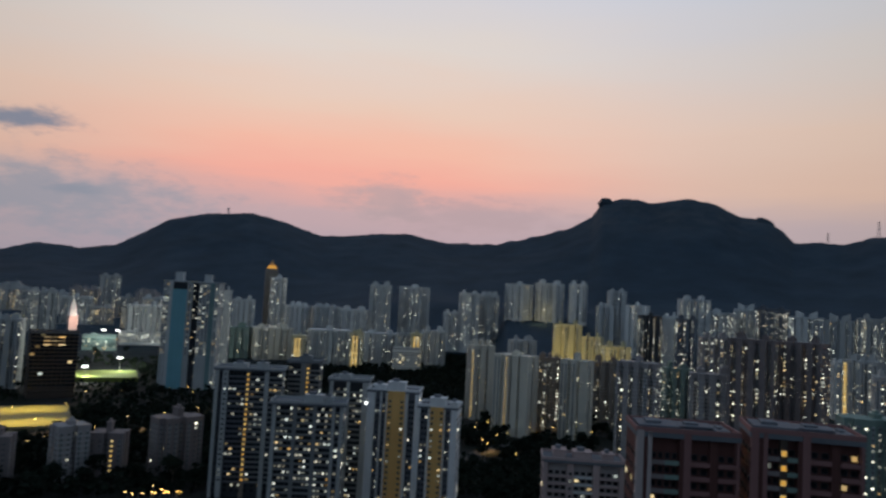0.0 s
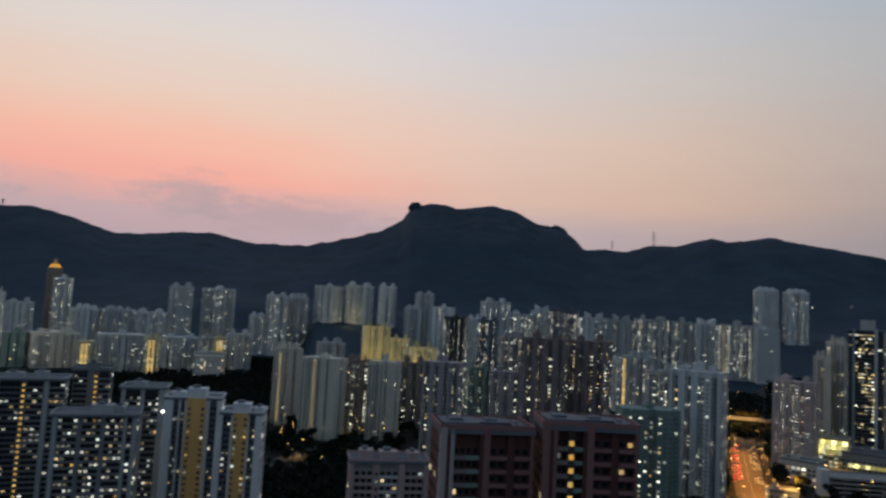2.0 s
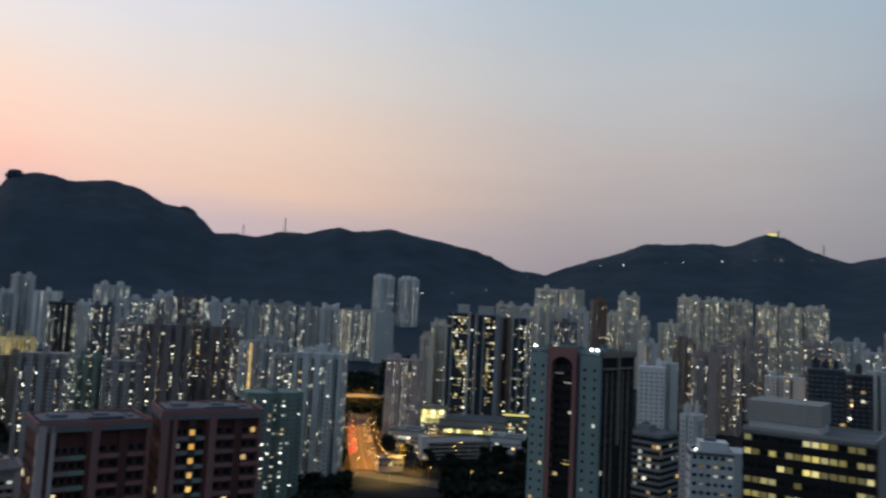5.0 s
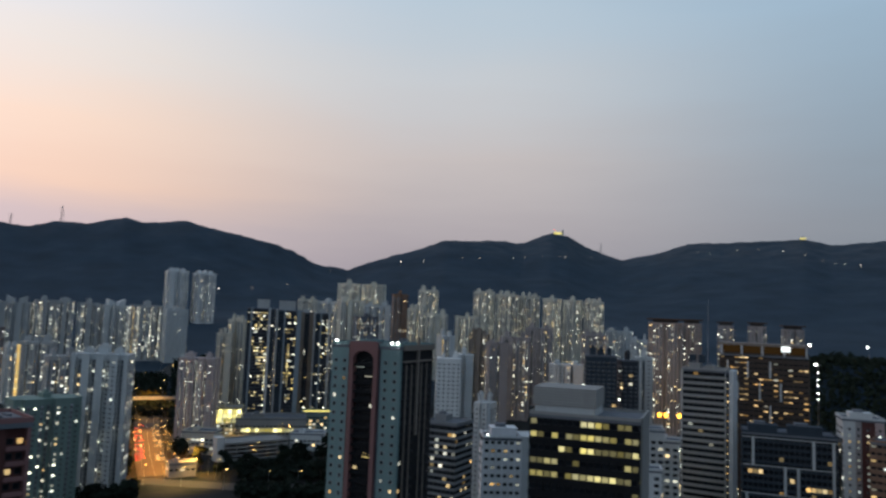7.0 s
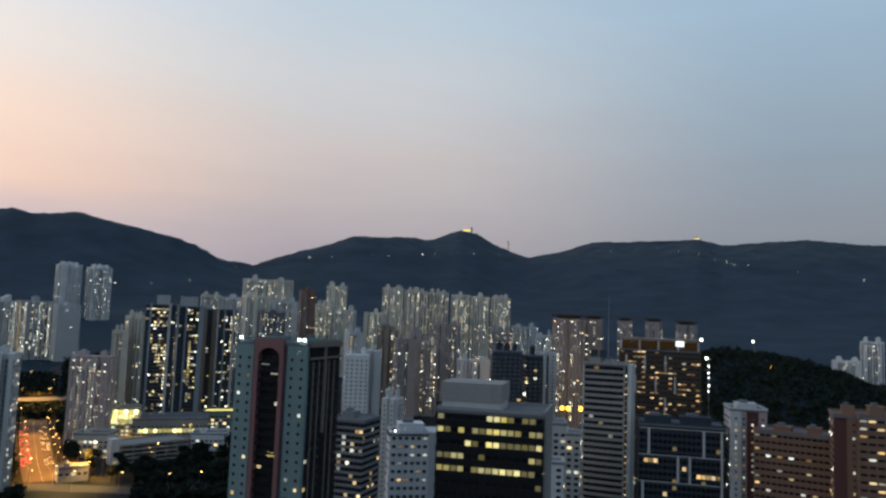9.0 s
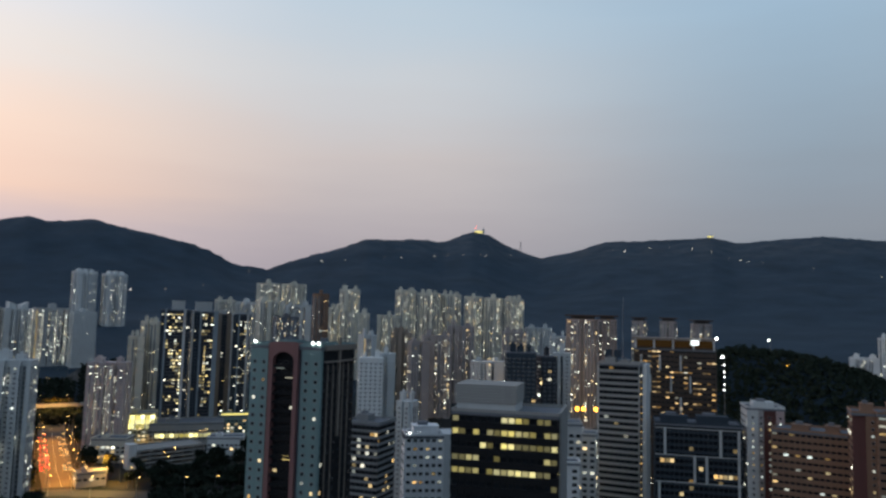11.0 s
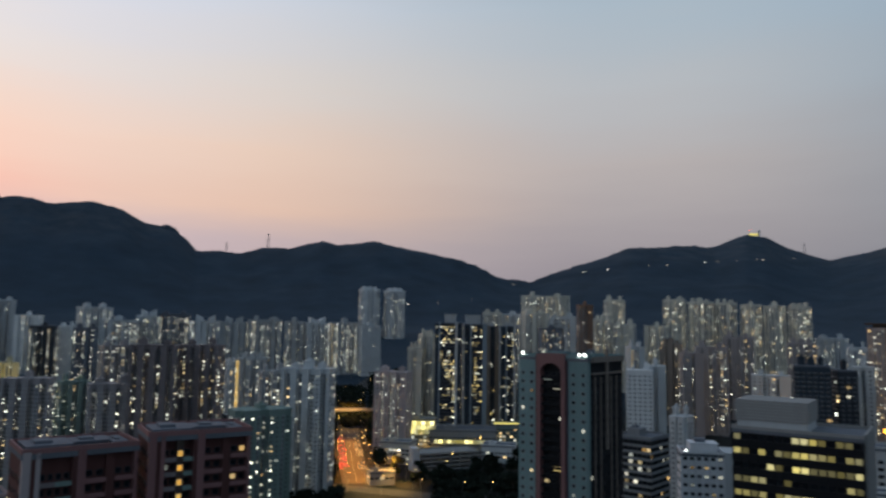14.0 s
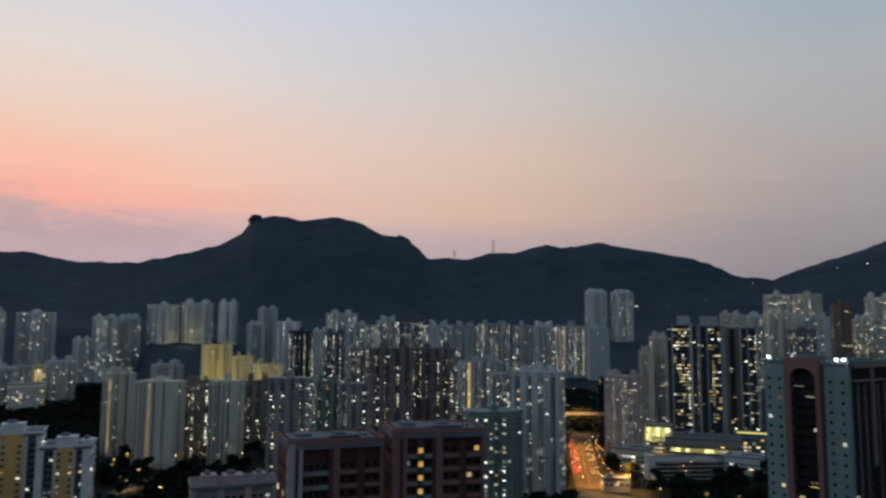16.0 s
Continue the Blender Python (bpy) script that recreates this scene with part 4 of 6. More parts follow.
def near_buildings():
    # slim dark glass towers on the shopping podium
    front = [(0.0, 0.14, "glass", "navy", 0.05, 0.5), (0.14, 0.2, "fin", "steel_blue", 0, 0), (0.2, 0.78, "glass", "dark", 0.34, 0.8), (0.78, 0.86, "fin", "pale", 0, 0), (0.86, 1.0, "glass", "navy", 0.06, 0.3)]
    glass_tower("dark glass apartment tower with golden lit rooms and crown", 44.71, 732, 25.5, 14.8, 117.0, -4, front, ((1.5, 0, 11, 8, 8.0),), True)
    glass_tower("dark glass apartment tower with golden lit rooms", 46.72, 738, 23.5, 14.0, 116.0, 4, [(0.0, 0.06, "fin", "pale", 0, 0), (0.06, 0.3, "glass", "navy", 0.05, 0.4), (0.3, 0.36, "fin", "steel_blue", 0, 0), (0.36, 0.82, "glass", "dark", 0.34, 0.8), (0.82, 1.0, "fin", "steel_blue", 0, 0)], ((-1.5, 0, 15, 8, 8.5),))
    glass_tower("brown apartment tower with a dark glass stripe", 48.04, 780, 14.5, 14.0, 114.2, 6, [(0.0, 0.35, "fin", "brown", 0, 0), (0.35, 0.7, "glass", "dark", 0.3, 0.3), (0.7, 1.0, "fin", "brown", 0, 0)], ((0, 0, 7, 6, 3),))
    glass_tower("dark glass apartment tower with white lit rooms", 49.34, 768, 16.5, 14.0, 114.5, -8, [(0.0, 0.08, "fin", "pale", 0, 0), (0.08, 0.4, "glass", "navy", 0.08, 0.3), (0.4, 0.48, "fin", "steel_blue", 0, 0), (0.48, 0.9, "glass", "dark", 0.38, 0.35), (0.9, 1.0, "fin", "pale", 0, 0)], ((0, 0, 8, 6, 2.5),))
    # teal and pink tower with an arched top
    # side walls are black: dark reflections of the glass flank put into colour
    t = zone_tower("teal tower with pink piers, arched recess and dark glass flank", 54.1, 262, 26.5, 25.0, 104.5, -29, "teal",
                   [(0.0, 0.26, "windows", "teal", 2, 0.0, 0.6), (0.26, 0.28, "wall", "red", 0, 0.4, 0.6), (0.28, 0.335, "wall", "rosy", 0, 0.8, 1.2), (0.335, 0.635, "bays", "black", 3, 0, 0), (0.635, 0.69, "wall", "rosy", 0, 0.8, 1.2),
                    (0.69, 0.73, "wall", "slate", 0, -0.8, 0.0), (0.73, 1.0, "windows", "teal", 2, 0.0, 0.6)], shown=20, storey=2.95, lit=0.05, core="black", pane=(1.25, 1.25), side_wall="black", side_lit=0.025,
                   rooms=((-6, 2, 6, 6, 1.2), (7, 2, 5, 5, 1.0)), roof_over=0.1)
    high = 104.5 - t.location.z
    arch = []
    for i in range(13):
        a = math.pi * i / 12
        arch.append((-0.4 - 4.1 * math.cos(a), 3.4 * math.sin(a)))
    verts, faces = [], []
    for y in (-13.35, -11.6):
        verts += [(x, y, high - 5.2 + z) for x, z in arch] + [(x, y, high + 1.4) for x, z in arch]
    for i in range(12):
        faces += [(i, i + 1, 14 + i, 13 + i), (27 + i, 26 + i, 39 + i, 40 + i), (i + 1, i, 26 + i, 27 + i), (13 + i, 14 + i, 40 + i, 39 + i)]
    part("arch", (verts, faces), paint("rosy"), t, "pink arch over the recess")
    part("roof_frame", boxes((13.3, 14.2, -10.5, 12.5, high - 1.2, high + 0.6), (13.3, 14.0, -0.6, 0.6, high - 30, high + 3.0), (13.3, 14.0, -10.5, 12.5, high - 5.2, high - 4.6)), paint("brown"), t)
    for y in (-8, -4, 3.5, 7.5):
        part("glass_rib", boxes((13.25, 13.6, y - 0.25, y + 0.25, -6, high - 6)), paint("brown"), t)
    for x in (-11.2, 10.4, 12.4):
        part("roof_lamp", boxes((x - 0.35, x + 0.35, -13.4, -13.0, high + 0.9, high + 1.6)), FLOOD, t, "bright white roof lamp")
    for x, z, wide, m in ((-2.6, 7.6, 3.0, COOL_ONE), (0.8, 10.6, 2.6, COOL_ONE), (1.2, 37.2, 3.0, GOLD)):
        part("lit_pane", boxes((x - wide / 2, x + wide / 2, -11.3, -11.05, high - z, high - z + 1.3)), m, t, "lit window in the recess")
    # two red apartment blocks
    for bearing, dist, w, top, seed in ((18.2, 172, 21.0, 89.2, 1), (26.0, 175, 21.0, 91.0, 2)):
        zone_tower("dark red apartment block with pink piers and glazed balconies" if seed == 1 else "taller dark red apartment block with pink piers and one lit column", bearing, dist, w, 15.0, top, 12, "rosy",
                   [(0.0, 0.07, "wall", "blush" if seed == 1 else "rosy", 0, 0.3, 0.4), (0.07, 0.11, "wall", "red", 0, 0, 0), (0.11, 0.15, "wall", "blush" if seed == 1 else "rosy", 0, 0.25, 0.2), (0.15, 0.28 if seed == 1 else 0.26, "bays", "dusk", 2, 0, 0)] + ([(0.28, 0.42, "bays", "green", 2, 0, 0)] if seed == 1 else [(0.26, 0.33, "stairs", "umber", 1, 0, 0), (0.33, 0.42, "bays", "green", 1, 0, 0)]) + [(0.42, 0.46, "wall", "red", 0, 0.2, 0.2), (0.46, 0.53, "wall", "rosy", 0, 0.5, 0.4), (0.53, 0.72, "bays", "rosy", 2, 0, 0),
                    (0.72, 0.8, "wall", "red", 0, -0.6, 0), (0.8, 0.97, "bays", "rosy", 2, 0, 0), (0.97, 1.0, "wall", "rosy", 0, 0.2, 0.2)], shown=10, storey=2.95, lit=0.06 if seed == 1 else 0.16, warm=0.8, core="red", side_wall="red",
                   rooms=((-5.2, 1, 8, 9, 0.5), (3.2, 2.4, 7, 6, 0.35), (8, 0, 2.5, 8, 0.3)), roof_over=0.25, low=3)
    # white tower with ochre shafts, in two wings
    ochre = [(0.0, 0.15, "wall", "bright", 0, 0, 0), (0.15, 0.25, "bays", "slate", 2, 0, 0), (0.25, 0.28, "wall", "bright", 0, 0, 0), (0.28, 0.36, "bays", "slate", 1, 0, 0), (0.36, 0.40, "wall", "bright", 0, 0, 0), (0.40, 0.50, "windows", "ochre", 1, 0.9, 0),
             (0.50, 0.64, "wall", "ochre", 0, 1.1, 0), (0.64, 0.74, "windows", "ochre", 1, 0.9, 0), (0.74, 0.80, "wall", "bright", 0, 0, 0), (0.80, 0.93, "bays", "slate", 2, 0, 0), (0.93, 1.0, "wall", "bright", 0, 0, 0)]
    zone_tower("white housing tower with a warm ochre shaft", -3.25, 385, 26.0, 18.0, 66.5, -8, "bright", ochre, shown=22, storey=2.72, lit=0.2, warm=0.2, core="slate", rooms=((1.8, -6.2, 8.5, 7, 4.2), (-8, 1, 6, 6, 1.6)), pane=(1.3, 1.2))
    zone_tower("lower white housing tower with an ochre shaft", 0.25, 372, 19.5, 18.0, 61.5, -8, "bright", [(0.0, 0.06, "wall", "bright", 0, 0, 0), (0.06, 0.26, "bays", "slate", 2, 0, 0), (0.26, 0.32, "wall", "bright", 0, 0, 0), (0.32, 0.42, "windows", "ochre", 1, 0.9, 0), (0.42, 0.56, "wall", "ochre", 0, 1.1, 0),
               (0.56, 0.66, "windows", "ochre", 1, 0.9, 0), (0.66, 0.7, "wall", "bright", 0, 0, 0), (0.7, 0.84, "bays", "slate", 2, 0, 0), (0.84, 1.0, "wall", "bright", 0, 0, 0)],
               shown=22, storey=2.72, lit=0.2, warm=0.2, core="slate", rooms=((0.0, -6.2, 7.5, 7, 4.0), (7.5, 0, 4, 8, 1.6)), pane=(1.3, 1.2))
    # grey portal-framed towers beside it
    portal = [(0.0, 0.05, "wall", "grey", 0, 0.7, 0.2), (0.05, 0.29, "bays", "mid_grey", 4, 0, 0), (0.29, 0.34, "wall", "mid_grey", 0, 0.5, 0.2), (0.34, 0.57, "bays", "mid_grey", 4, 0, 0), (0.57, 0.62, "wall", "mid_grey", 0, 0.5, 0.2),
              (0.62, 0.84, "bays", "mid_grey", 4, 0, 0), (0.84, 0.88, "wall", "grey", 0, 0.7, 0.2), (0.88, 0.95, "bays", "slate", 1, 0, 0), (0.95, 1.0, "wall", "grey", 0, 0.7, 0.2)]
    zone_tower("grey housing tower with a pale portal frame and lit flats", -9.7, 365, 33.5, 16.0, 61.5, -6, "grey", portal, shown=20, storey=2.72, lit=0.48, warm=0.12, rooms=((2, 0, 9, 6, 3.0), (9, 2, 4, 4, 2.0)), roof_over=1.4)
    lamped = zone_tower("grey housing tower with a pale portal frame behind another", -6.7, 398, 20.0, 16.0, 69.5, -8, "grey", [(0.0, 0.08, "wall", "grey", 0, 0.6, 0.2), (0.08, 0.44, "bays", "mid_grey", 4, 0, 0), (0.44, 0.52, "wall", "grey", 0, 0.6, 0.2), (0.52, 0.86, "bays", "mid_grey", 4, 0, 0), (0.86, 1.0, "wall", "grey", 0, 0.6, 0.2)],
               shown=24, storey=2.72, lit=0.35, warm=0.12, rooms=((-3, 0, 6, 5, 1.8),), roof_over=1.0)
    part("wall_lamp", boxes((9.3, 10.3, -8.9, -8.5, 57.6, 58.6)), FLOOD, lamped, "bright white wall lamp")
    zone_tower("grey housing tower with white fins and a yellow lit stair", -14.2, 430, 36.0, 18.0, 70.0, -8, "grey", [(0.0, 0.05, "wall", "grey", 0, 0.8, 0.2), (0.05, 0.11, "wall", "dark", 0, -1.0, 0), (0.11, 0.19, "windows", "grey", 1, 0.6, 0.2), (0.19, 0.45, "bays", "slate", 4, 0, 0),
               (0.45, 0.52, "stairs", "brown", 1, -0.8, 0), (0.52, 0.74, "bays", "mid_grey", 3, 0, 0), (0.74, 0.8, "wall", "grey", 0, 0.5, 0.2), (0.8, 1.0, "bays", "mid_grey", 3, 0, 0)], shown=27, storey=2.72, lit=0.22, warm=0.2, rooms=((-6, 0, 8, 6, 2.0), (6, 1, 6, 5, 2.6)), roof_over=1.2)
    zone_tower("grey housing tower with a short yellow lit stair", -10.2, 446, 18.0, 16.0, 73.5, -8, "mid_grey", [(0.0, 0.4, "bays", "mid_grey", 3, 0, 0), (0.4, 0.55, "wall", "mid_grey", 0, 0.3, 0.2), (0.55, 0.7, "stairs", "brown", 1, -0.4, 0), (0.7, 1.0, "bays", "mid_grey", 2, 0, 0)],
               shown=14, storey=2.72, lit=0.15, rooms=((0, 0, 7, 5, 2.4),), roof_over=1.0)
    # pink walk-up block
    zone_tower("pinkish apartment block with white balcony bands", 11.2, 300, 31.0, 15.0, 55.0, 6, "pink", [(0.0, 0.06, "wall", "pink", 0, 0.2, 0.2), (0.06, 0.3, "bays", "pink", 3, 0, 0), (0.3, 0.38, "windows", "pink", 1, 0, 0.2), (0.38, 0.62, "bays", "pale", 3, 0, 0), (0.62, 0.7, "wall", "pink", 0, 0.3, 0.2), (0.7, 0.94, "bays", "pink", 3, 0, 0), (0.94, 1.0, "wall", "pink", 0, 0.2, 0.2)],
               shown=10, storey=2.85, lit=0.1, core="mauve", rooms=((-9, 1, 5, 6, 2.6), (0, 1, 7, 6, 2.2), (10, 1, 4, 6, 2.0)))
    # tower with a tall blue panel
    b = zone_tower("pale tower with a tall blue painted panel and lit flats", -18.7, 840, 57.0, 30.0, 117.0, -12, "pale", [(0.0, 0.1, "windows", "pale", 2, 0, 0), (0.1, 0.16, "wall", "pale", 0, 0.5, 0.5), (0.16, 0.42, "wall", "blue", 0, 1.0, -8), (0.42, 0.52, "windows", "grey", 1, 0.2, 0), (0.52, 0.64, "bays", "dark", 2, 0, 0), (0.64, 0.84, "windows", "grey", 3, 0.3, 0.5), (0.84, 0.92, "wall", "teal", 0, 0.8, 0), (0.92, 1.0, "windows", "pale", 1, 0, 0)],
                   shown=26, storey=2.9, lit=0.4, warm=0.2, rooms=((-16, 0, 8, 9, 10.0), (14, 0, 7, 8, 8.5)), pane=(1.8, 1.5))
    # dark brown block with an orange-lit top
    d, high = office_block("dark brown block with orange lit upper floors", -27.7, 790, 40, 24, 63, 6, "umber", "umber", storey=3.6, bay=4.0, lit=0.02, warm=0.9, shown=14, side=False)
    for i in range(9):
        x = -9 + 6.2 * (i % 3)
        part("lit_pane", boxes((x, x + 5.4, -12.5, -12.36, high - 5.0 - 3.6 * (i // 3), high - 3.8 - 3.6 * (i // 3))), AMBER_ROOM, d, "amber lit wide window")
    # glass office with plant room
    g, high = office_block("black glass office with yellow lit floors and a grey plant box", 70.0, 252, 34.5, 24.0, 85.0, -9, "black", "black", storey=4.1, band_high=2.1, bay=2.3, lit=0.25, warm=0.9, mullion=0.12, out=0.25, warm_glass=OFFICE, shown=8, runs=True, side_paint="concrete")
    part("plant_room", boxes((-16.5, 3.0, -9, 8, high, high + 2.6)), paint("pale"), g)
    part("plant_screen", boxes((-16.9, 3.4, -9.4, 8.4, high + 2.6, high + 8.6)), paint("concrete"), g, "grey louvred plant screen")
    for i in range(6):
        part("louvre", boxes((-17.0, 3.5, -9.5, -9.4, high + 3.2 + i * 0.9, high + 3.3 + i * 0.9)), paint("grey"), g)
    part("side_wall", boxes((17.5, 18.1, -11.0, 12.3, -6, high + 1.2)), paint("concrete"), g, "bare concrete side wall")
    part("roof_light", boxes((7, 12, -11.6, -11.4, high + 0.2, high + 0.7), (13.5, 16, -11.6, -11.4, high + 0.2, high + 0.7)), MALL, g, "yellow lit roof edge")
    # striped office
    s, high = office_block("office tower with pale horizontal bands and a lit service edge", 78.3, 450, 22.5, 20, 91.0, -9, "black", "concrete", storey=3.5, band_high=1.5, bay=2.8, lit=0.05, warm=0.4, out=0.9, shown=18, side=False, rooms=((-6, 0, 6, 8, 3.0), (2, 1, 5, 7, 2.0)),
                           fins=((13.5, 15.7, -10, 6, -6, 0.5, "pale"), (11.4, 11.8, -10.6, -9.4, -6, 0, "pale"), (-11.9, -11.4, -11.2, -10.0, -6, 0, "pale")))
    part("link_wall", boxes((11.8, 13.5, -9.4, 6, -6, high - 1)), paint("dark"), s)
    lamps = Windows(1.3, 0.9)
    for i in range(24):
        lamps.put(s, 12.7, -9.4, high - 6 - i * 3.5, 0, -1, 1 if i % 4 else 2)
    for x in (-7.5, -2.5):
        part("water_tank", boxes((x - 1.6, x + 1.6, -2, 3, high + 3.4, high + 8.0)), paint("navy"), s)
    # dark office with canopy
    c, high = office_block("dark office with warm lit windows under a roof canopy", 82.2, 520, 51.0, 26, 98.5, -4, "umber", "umber", storey=3.3, band_high=2.15, bay=2.9, lit=0.4, warm=0.94, out=0.1, shown=14, warm_glass=AMBER_ROOM, mullion=0.7, side=False)
    part("canopy", boxes((-27, 27, -15, 13, high + 6.0, high + 7.2)), paint("brown"), c, "brown roof canopy")
    part("canopy_soffit", boxes((-24, 24, -13.2, -13.0, high + 1.2, high + 5.8)), AMBER_GLOW_WALL, c, "amber lit back wall below the canopy")
    for x in (-24.5, -12.5, -0.5, 12, 24.5):
        part("canopy_post", boxes((x - 0.5, x + 0.5, -14.4, -13.6, high, high + 6.0)), paint("pale"), c)
    part("sign_panel", boxes((10.5, 15.5, -15.3, -15.0, high + 2.9, high + 6.3)), WHITEBOARD, c, "white lit sign panel")
    part("roof_lamp", boxes((25.5, 26.8, -15.4, -15.0, high + 7.2, high + 8.6)), FLOOD, c, "bright white roof lamp")
    for x, z0, z1 in ((-21, 4, 14), (-9, 4, 14), (4, 4, 14), (-15, 17, 28), (-2, 17, 28), (10, 17, 28), (-21, 31, 42), (4, 31, 42)):
        part("light_fin", boxes((x - 0.5, x + 0.5, -13.9, -13.1, high - z1, high - z0)), paint("pale"), c)
    # dark blue office
    o, high = office_block("dark blue office with slim pale frames", 83.6, 430, 44.0, 24, 62.0, 5, "navy", "navy", storey=3.4, band_high=1.0, bay=2.5, lit=0.05, warm=0.3, out=0.12, shown=18, runs=True, side=False, rooms=((-12, 0, 14, 10, 3.0), (8, 0, 16, 9, 3.4)))
    for x, z0, z1 in ((-17, 2, 16), (-2, 16, 30), (11, 2, 16), (4, 16, 30), (-20, 30, 50), (20, 2, 60)):
        part("light_fin", boxes((x - 0.6, x + 0.6, -13.0, -12.1, high - z1, high - z0)), paint("pale"), o)
    for z in (2, 16, 30):
        part("light_rail", boxes((-22, 22, -12.7, -12.12, high - z - 0.5, high - z)), paint("grey"), o)
    # pinkish industrial block, brown blocks
    p = zone_tower("pink and grey block with columns of white lights", 88.0, 430, 18.0, 20.0, 72.5, 10, "pale", [(0.0, 0.3, "windows", "pale", 1, 0.3, 0.3), (0.3, 0.45, "windows", "mauve", 1, -0.4, 0), (0.45, 0.78, "windows", "red", 1, -0.8, 0), (0.78, 1.0, "windows", "pink", 1, 0.2, 0.3)], shown=17, storey=3.0, lit=0.4, warm=0.25, core="red", rooms=((0, 0, 10, 9, 2.4),))
    office_block("brown-tiled industrial block with lit window rows", 91.3, 412, 36.0, 22, 64.5, -6, "rust", "rust", storey=3.3, band_high=1.9, bay=2.6, lit=0.2, warm=0.5, mullion=0.5, out=0.15, shown=12, side=False, rooms=((-6, 0, 8, 8, 2.0), (8, 0, 6, 8, 2.6)))
    office_block("brown-tiled industrial block with a dark recess", 97.2, 392, 34.0, 26, 78.0, 12, "rust", "rust", storey=3.3, band_high=2.0, bay=3.4, lit=0.16, warm=0.5, mullion=0.6, out=0.15, shown=12, side=False, rooms=((-8, 0, 6, 8, 3.6), (6, 0, 7, 8, 3.0)))
    zone_tower("brown-tiled stair tower with small white lights", 94.4, 390, 13.0, 20.0, 77.5, 6, "rust", [(0.0, 0.4, "wall", "red", 0, -0.8, 0), (0.4, 0.8, "windows", "rust", 1, 0.3, 0.3), (0.8, 1.0, "wall", "red", 0, -0.6, 0)], shown=14, storey=3.0, lit=0.35, warm=0.4, core="red", rooms=((0, 0, 5, 6, 3.4),))
    # small white block
    w, high = office_block("white painted block with a blank blue-grey wing", 63.3, 302, 15.0, 14, 68.5, 8, "bright", "bright", storey=3.2, band_high=1.9, bay=2.5, lit=0.2, warm=0.3, out=0.1, shown=22, mullion=0.9, rooms=((1, 1, 10, 8, 3.0),))
    part("roof_lamp", boxes((-6.2, -5.7, -7.6, -7.3, high + 1.0, high + 1.5)), FLOOD, w, "bright roof lamp")
    part("blank_wing", boxes((7.7, 14.5, -7.6, 7, -6, high + 0.8)), paint("pale"), w, "blank blue-grey wing")
    # banded grey block
    office_block("grey block with dark ribbon windows", 59.3, 408, 20.0, 22, 58.5, -26, "dark", "mid_grey", storey=3.3, band_high=1.2, bay=2.6, lit=0.16, warm=0.6, out=0.3, shown=18, rooms=((-4, 2, 7, 8, 3.0),))


near_buildings()


# ---- greenery ----
LEAF = surface("dark_foliage", (0.02, 0.028, 0.02), rough=0.8, spots=0.6, scale=0.8, tone=0.25, gloss=0.05)
BARK = surface("bark", (0.10, 0.08, 0.06), rough=0.95, spots=0.4, scale=3.0)


def leaf_cloud(rnd, centres, count, size, flat=0.75):
    """Small leaf clumps strewn through several lumps: cx, cy, cz, r."""
    verts, faces = [], []
    for _ in range(count):
        cx, cy, cz, r = centres[rnd.randrange(len(centres))]
        a, u = rnd.uniform(0, 6.283), rnd.uniform(-1, 1)
        k = r * rnd.uniform(0.45, 1.08)
        s = math.sqrt(1 - u * u)
        c = Vector((cx + k * s * math.cos(a), cy + k * s * math.sin(a), cz + k * u * flat))
        p = Vector((rnd.gauss(0, 1), rnd.gauss(0, 1), rnd.gauss(0, 0.7))).normalized()
        q = p.orthogonal().normalized()
        q = (q + p.cross(q) * rnd.uniform(-1, 1)).normalized()
        e = size * rnd.uniform(0.6, 1.3)
        n = p.cross(q) * e * 0.3
        i = len(verts)
        verts += [c - p * e, c - q * e * 0.7 + n, c + p * e, c + q * e * 0.7 + n]
        faces += [(i, i + 1, i + 2), (i, i + 2, i + 3)]
    return verts, faces


def taper(a, b, ra, rb, sides=6):
    a, b = Vector(a), Vector(b)
    u = (b - a).orthogonal().normalized()
    v = (b - a).normalized().cross(u)
    verts = [p + (u * math.cos(6.2832 * i / sides) + v * math.sin(6.2832 * i / sides)) * r for p, r in ((a, ra), (b, rb)) for i in range(sides)]
    return verts, [(i, (i + 1) % sides, sides + (i + 1) % sides, sides + i) for i in range(sides)] + [tuple(reversed(range(sides))), tuple(range(sides, 2 * sides))]


def joined(*shapes):
    verts, faces = [], []
    for v, f in shapes:
        faces += [tuple(i + len(verts) for i in q) for q in f]
        verts += list(v)
    return verts, faces


def tree_kind(seed):
    rnd = random.Random(seed)
    ob = new("tree")
    high = rnd.uniform(10, 14)
    tagged(ob, "broad dark green street tree in dusk shade", "tree", "trees between the buildings")
    tips = [(math.cos(i * 1.7 + seed) * rnd.uniform(1.8, 3.6), math.sin(i * 1.7 + seed) * rnd.uniform(1.8, 3.6), high * rnd.uniform(0.55, 0.85)) for i in range(5)]
    part("trunk", joined(taper((0, 0, -1), (0.2, 0.1, high * 0.45), 0.38, 0.24), *[taper((0.2, 0.1, high * 0.38), t, 0.18, 0.06, 5) for t in tips]), BARK, ob)
    lumps = [(x, y, z + 0.6, rnd.uniform(1.7, 2.9)) for x, y, z in tips] + [(0, 0, high * 0.82, 2.4)]
    part("crown", leaf_cloud(rnd, lumps, 340, 0.85), LEAF, ob)
    return ob


def clear(x, y, gap):
    return all((x - a) ** 2 + (y - b) ** 2 > (r + gap) ** 2 for a, b, r in TAKEN)


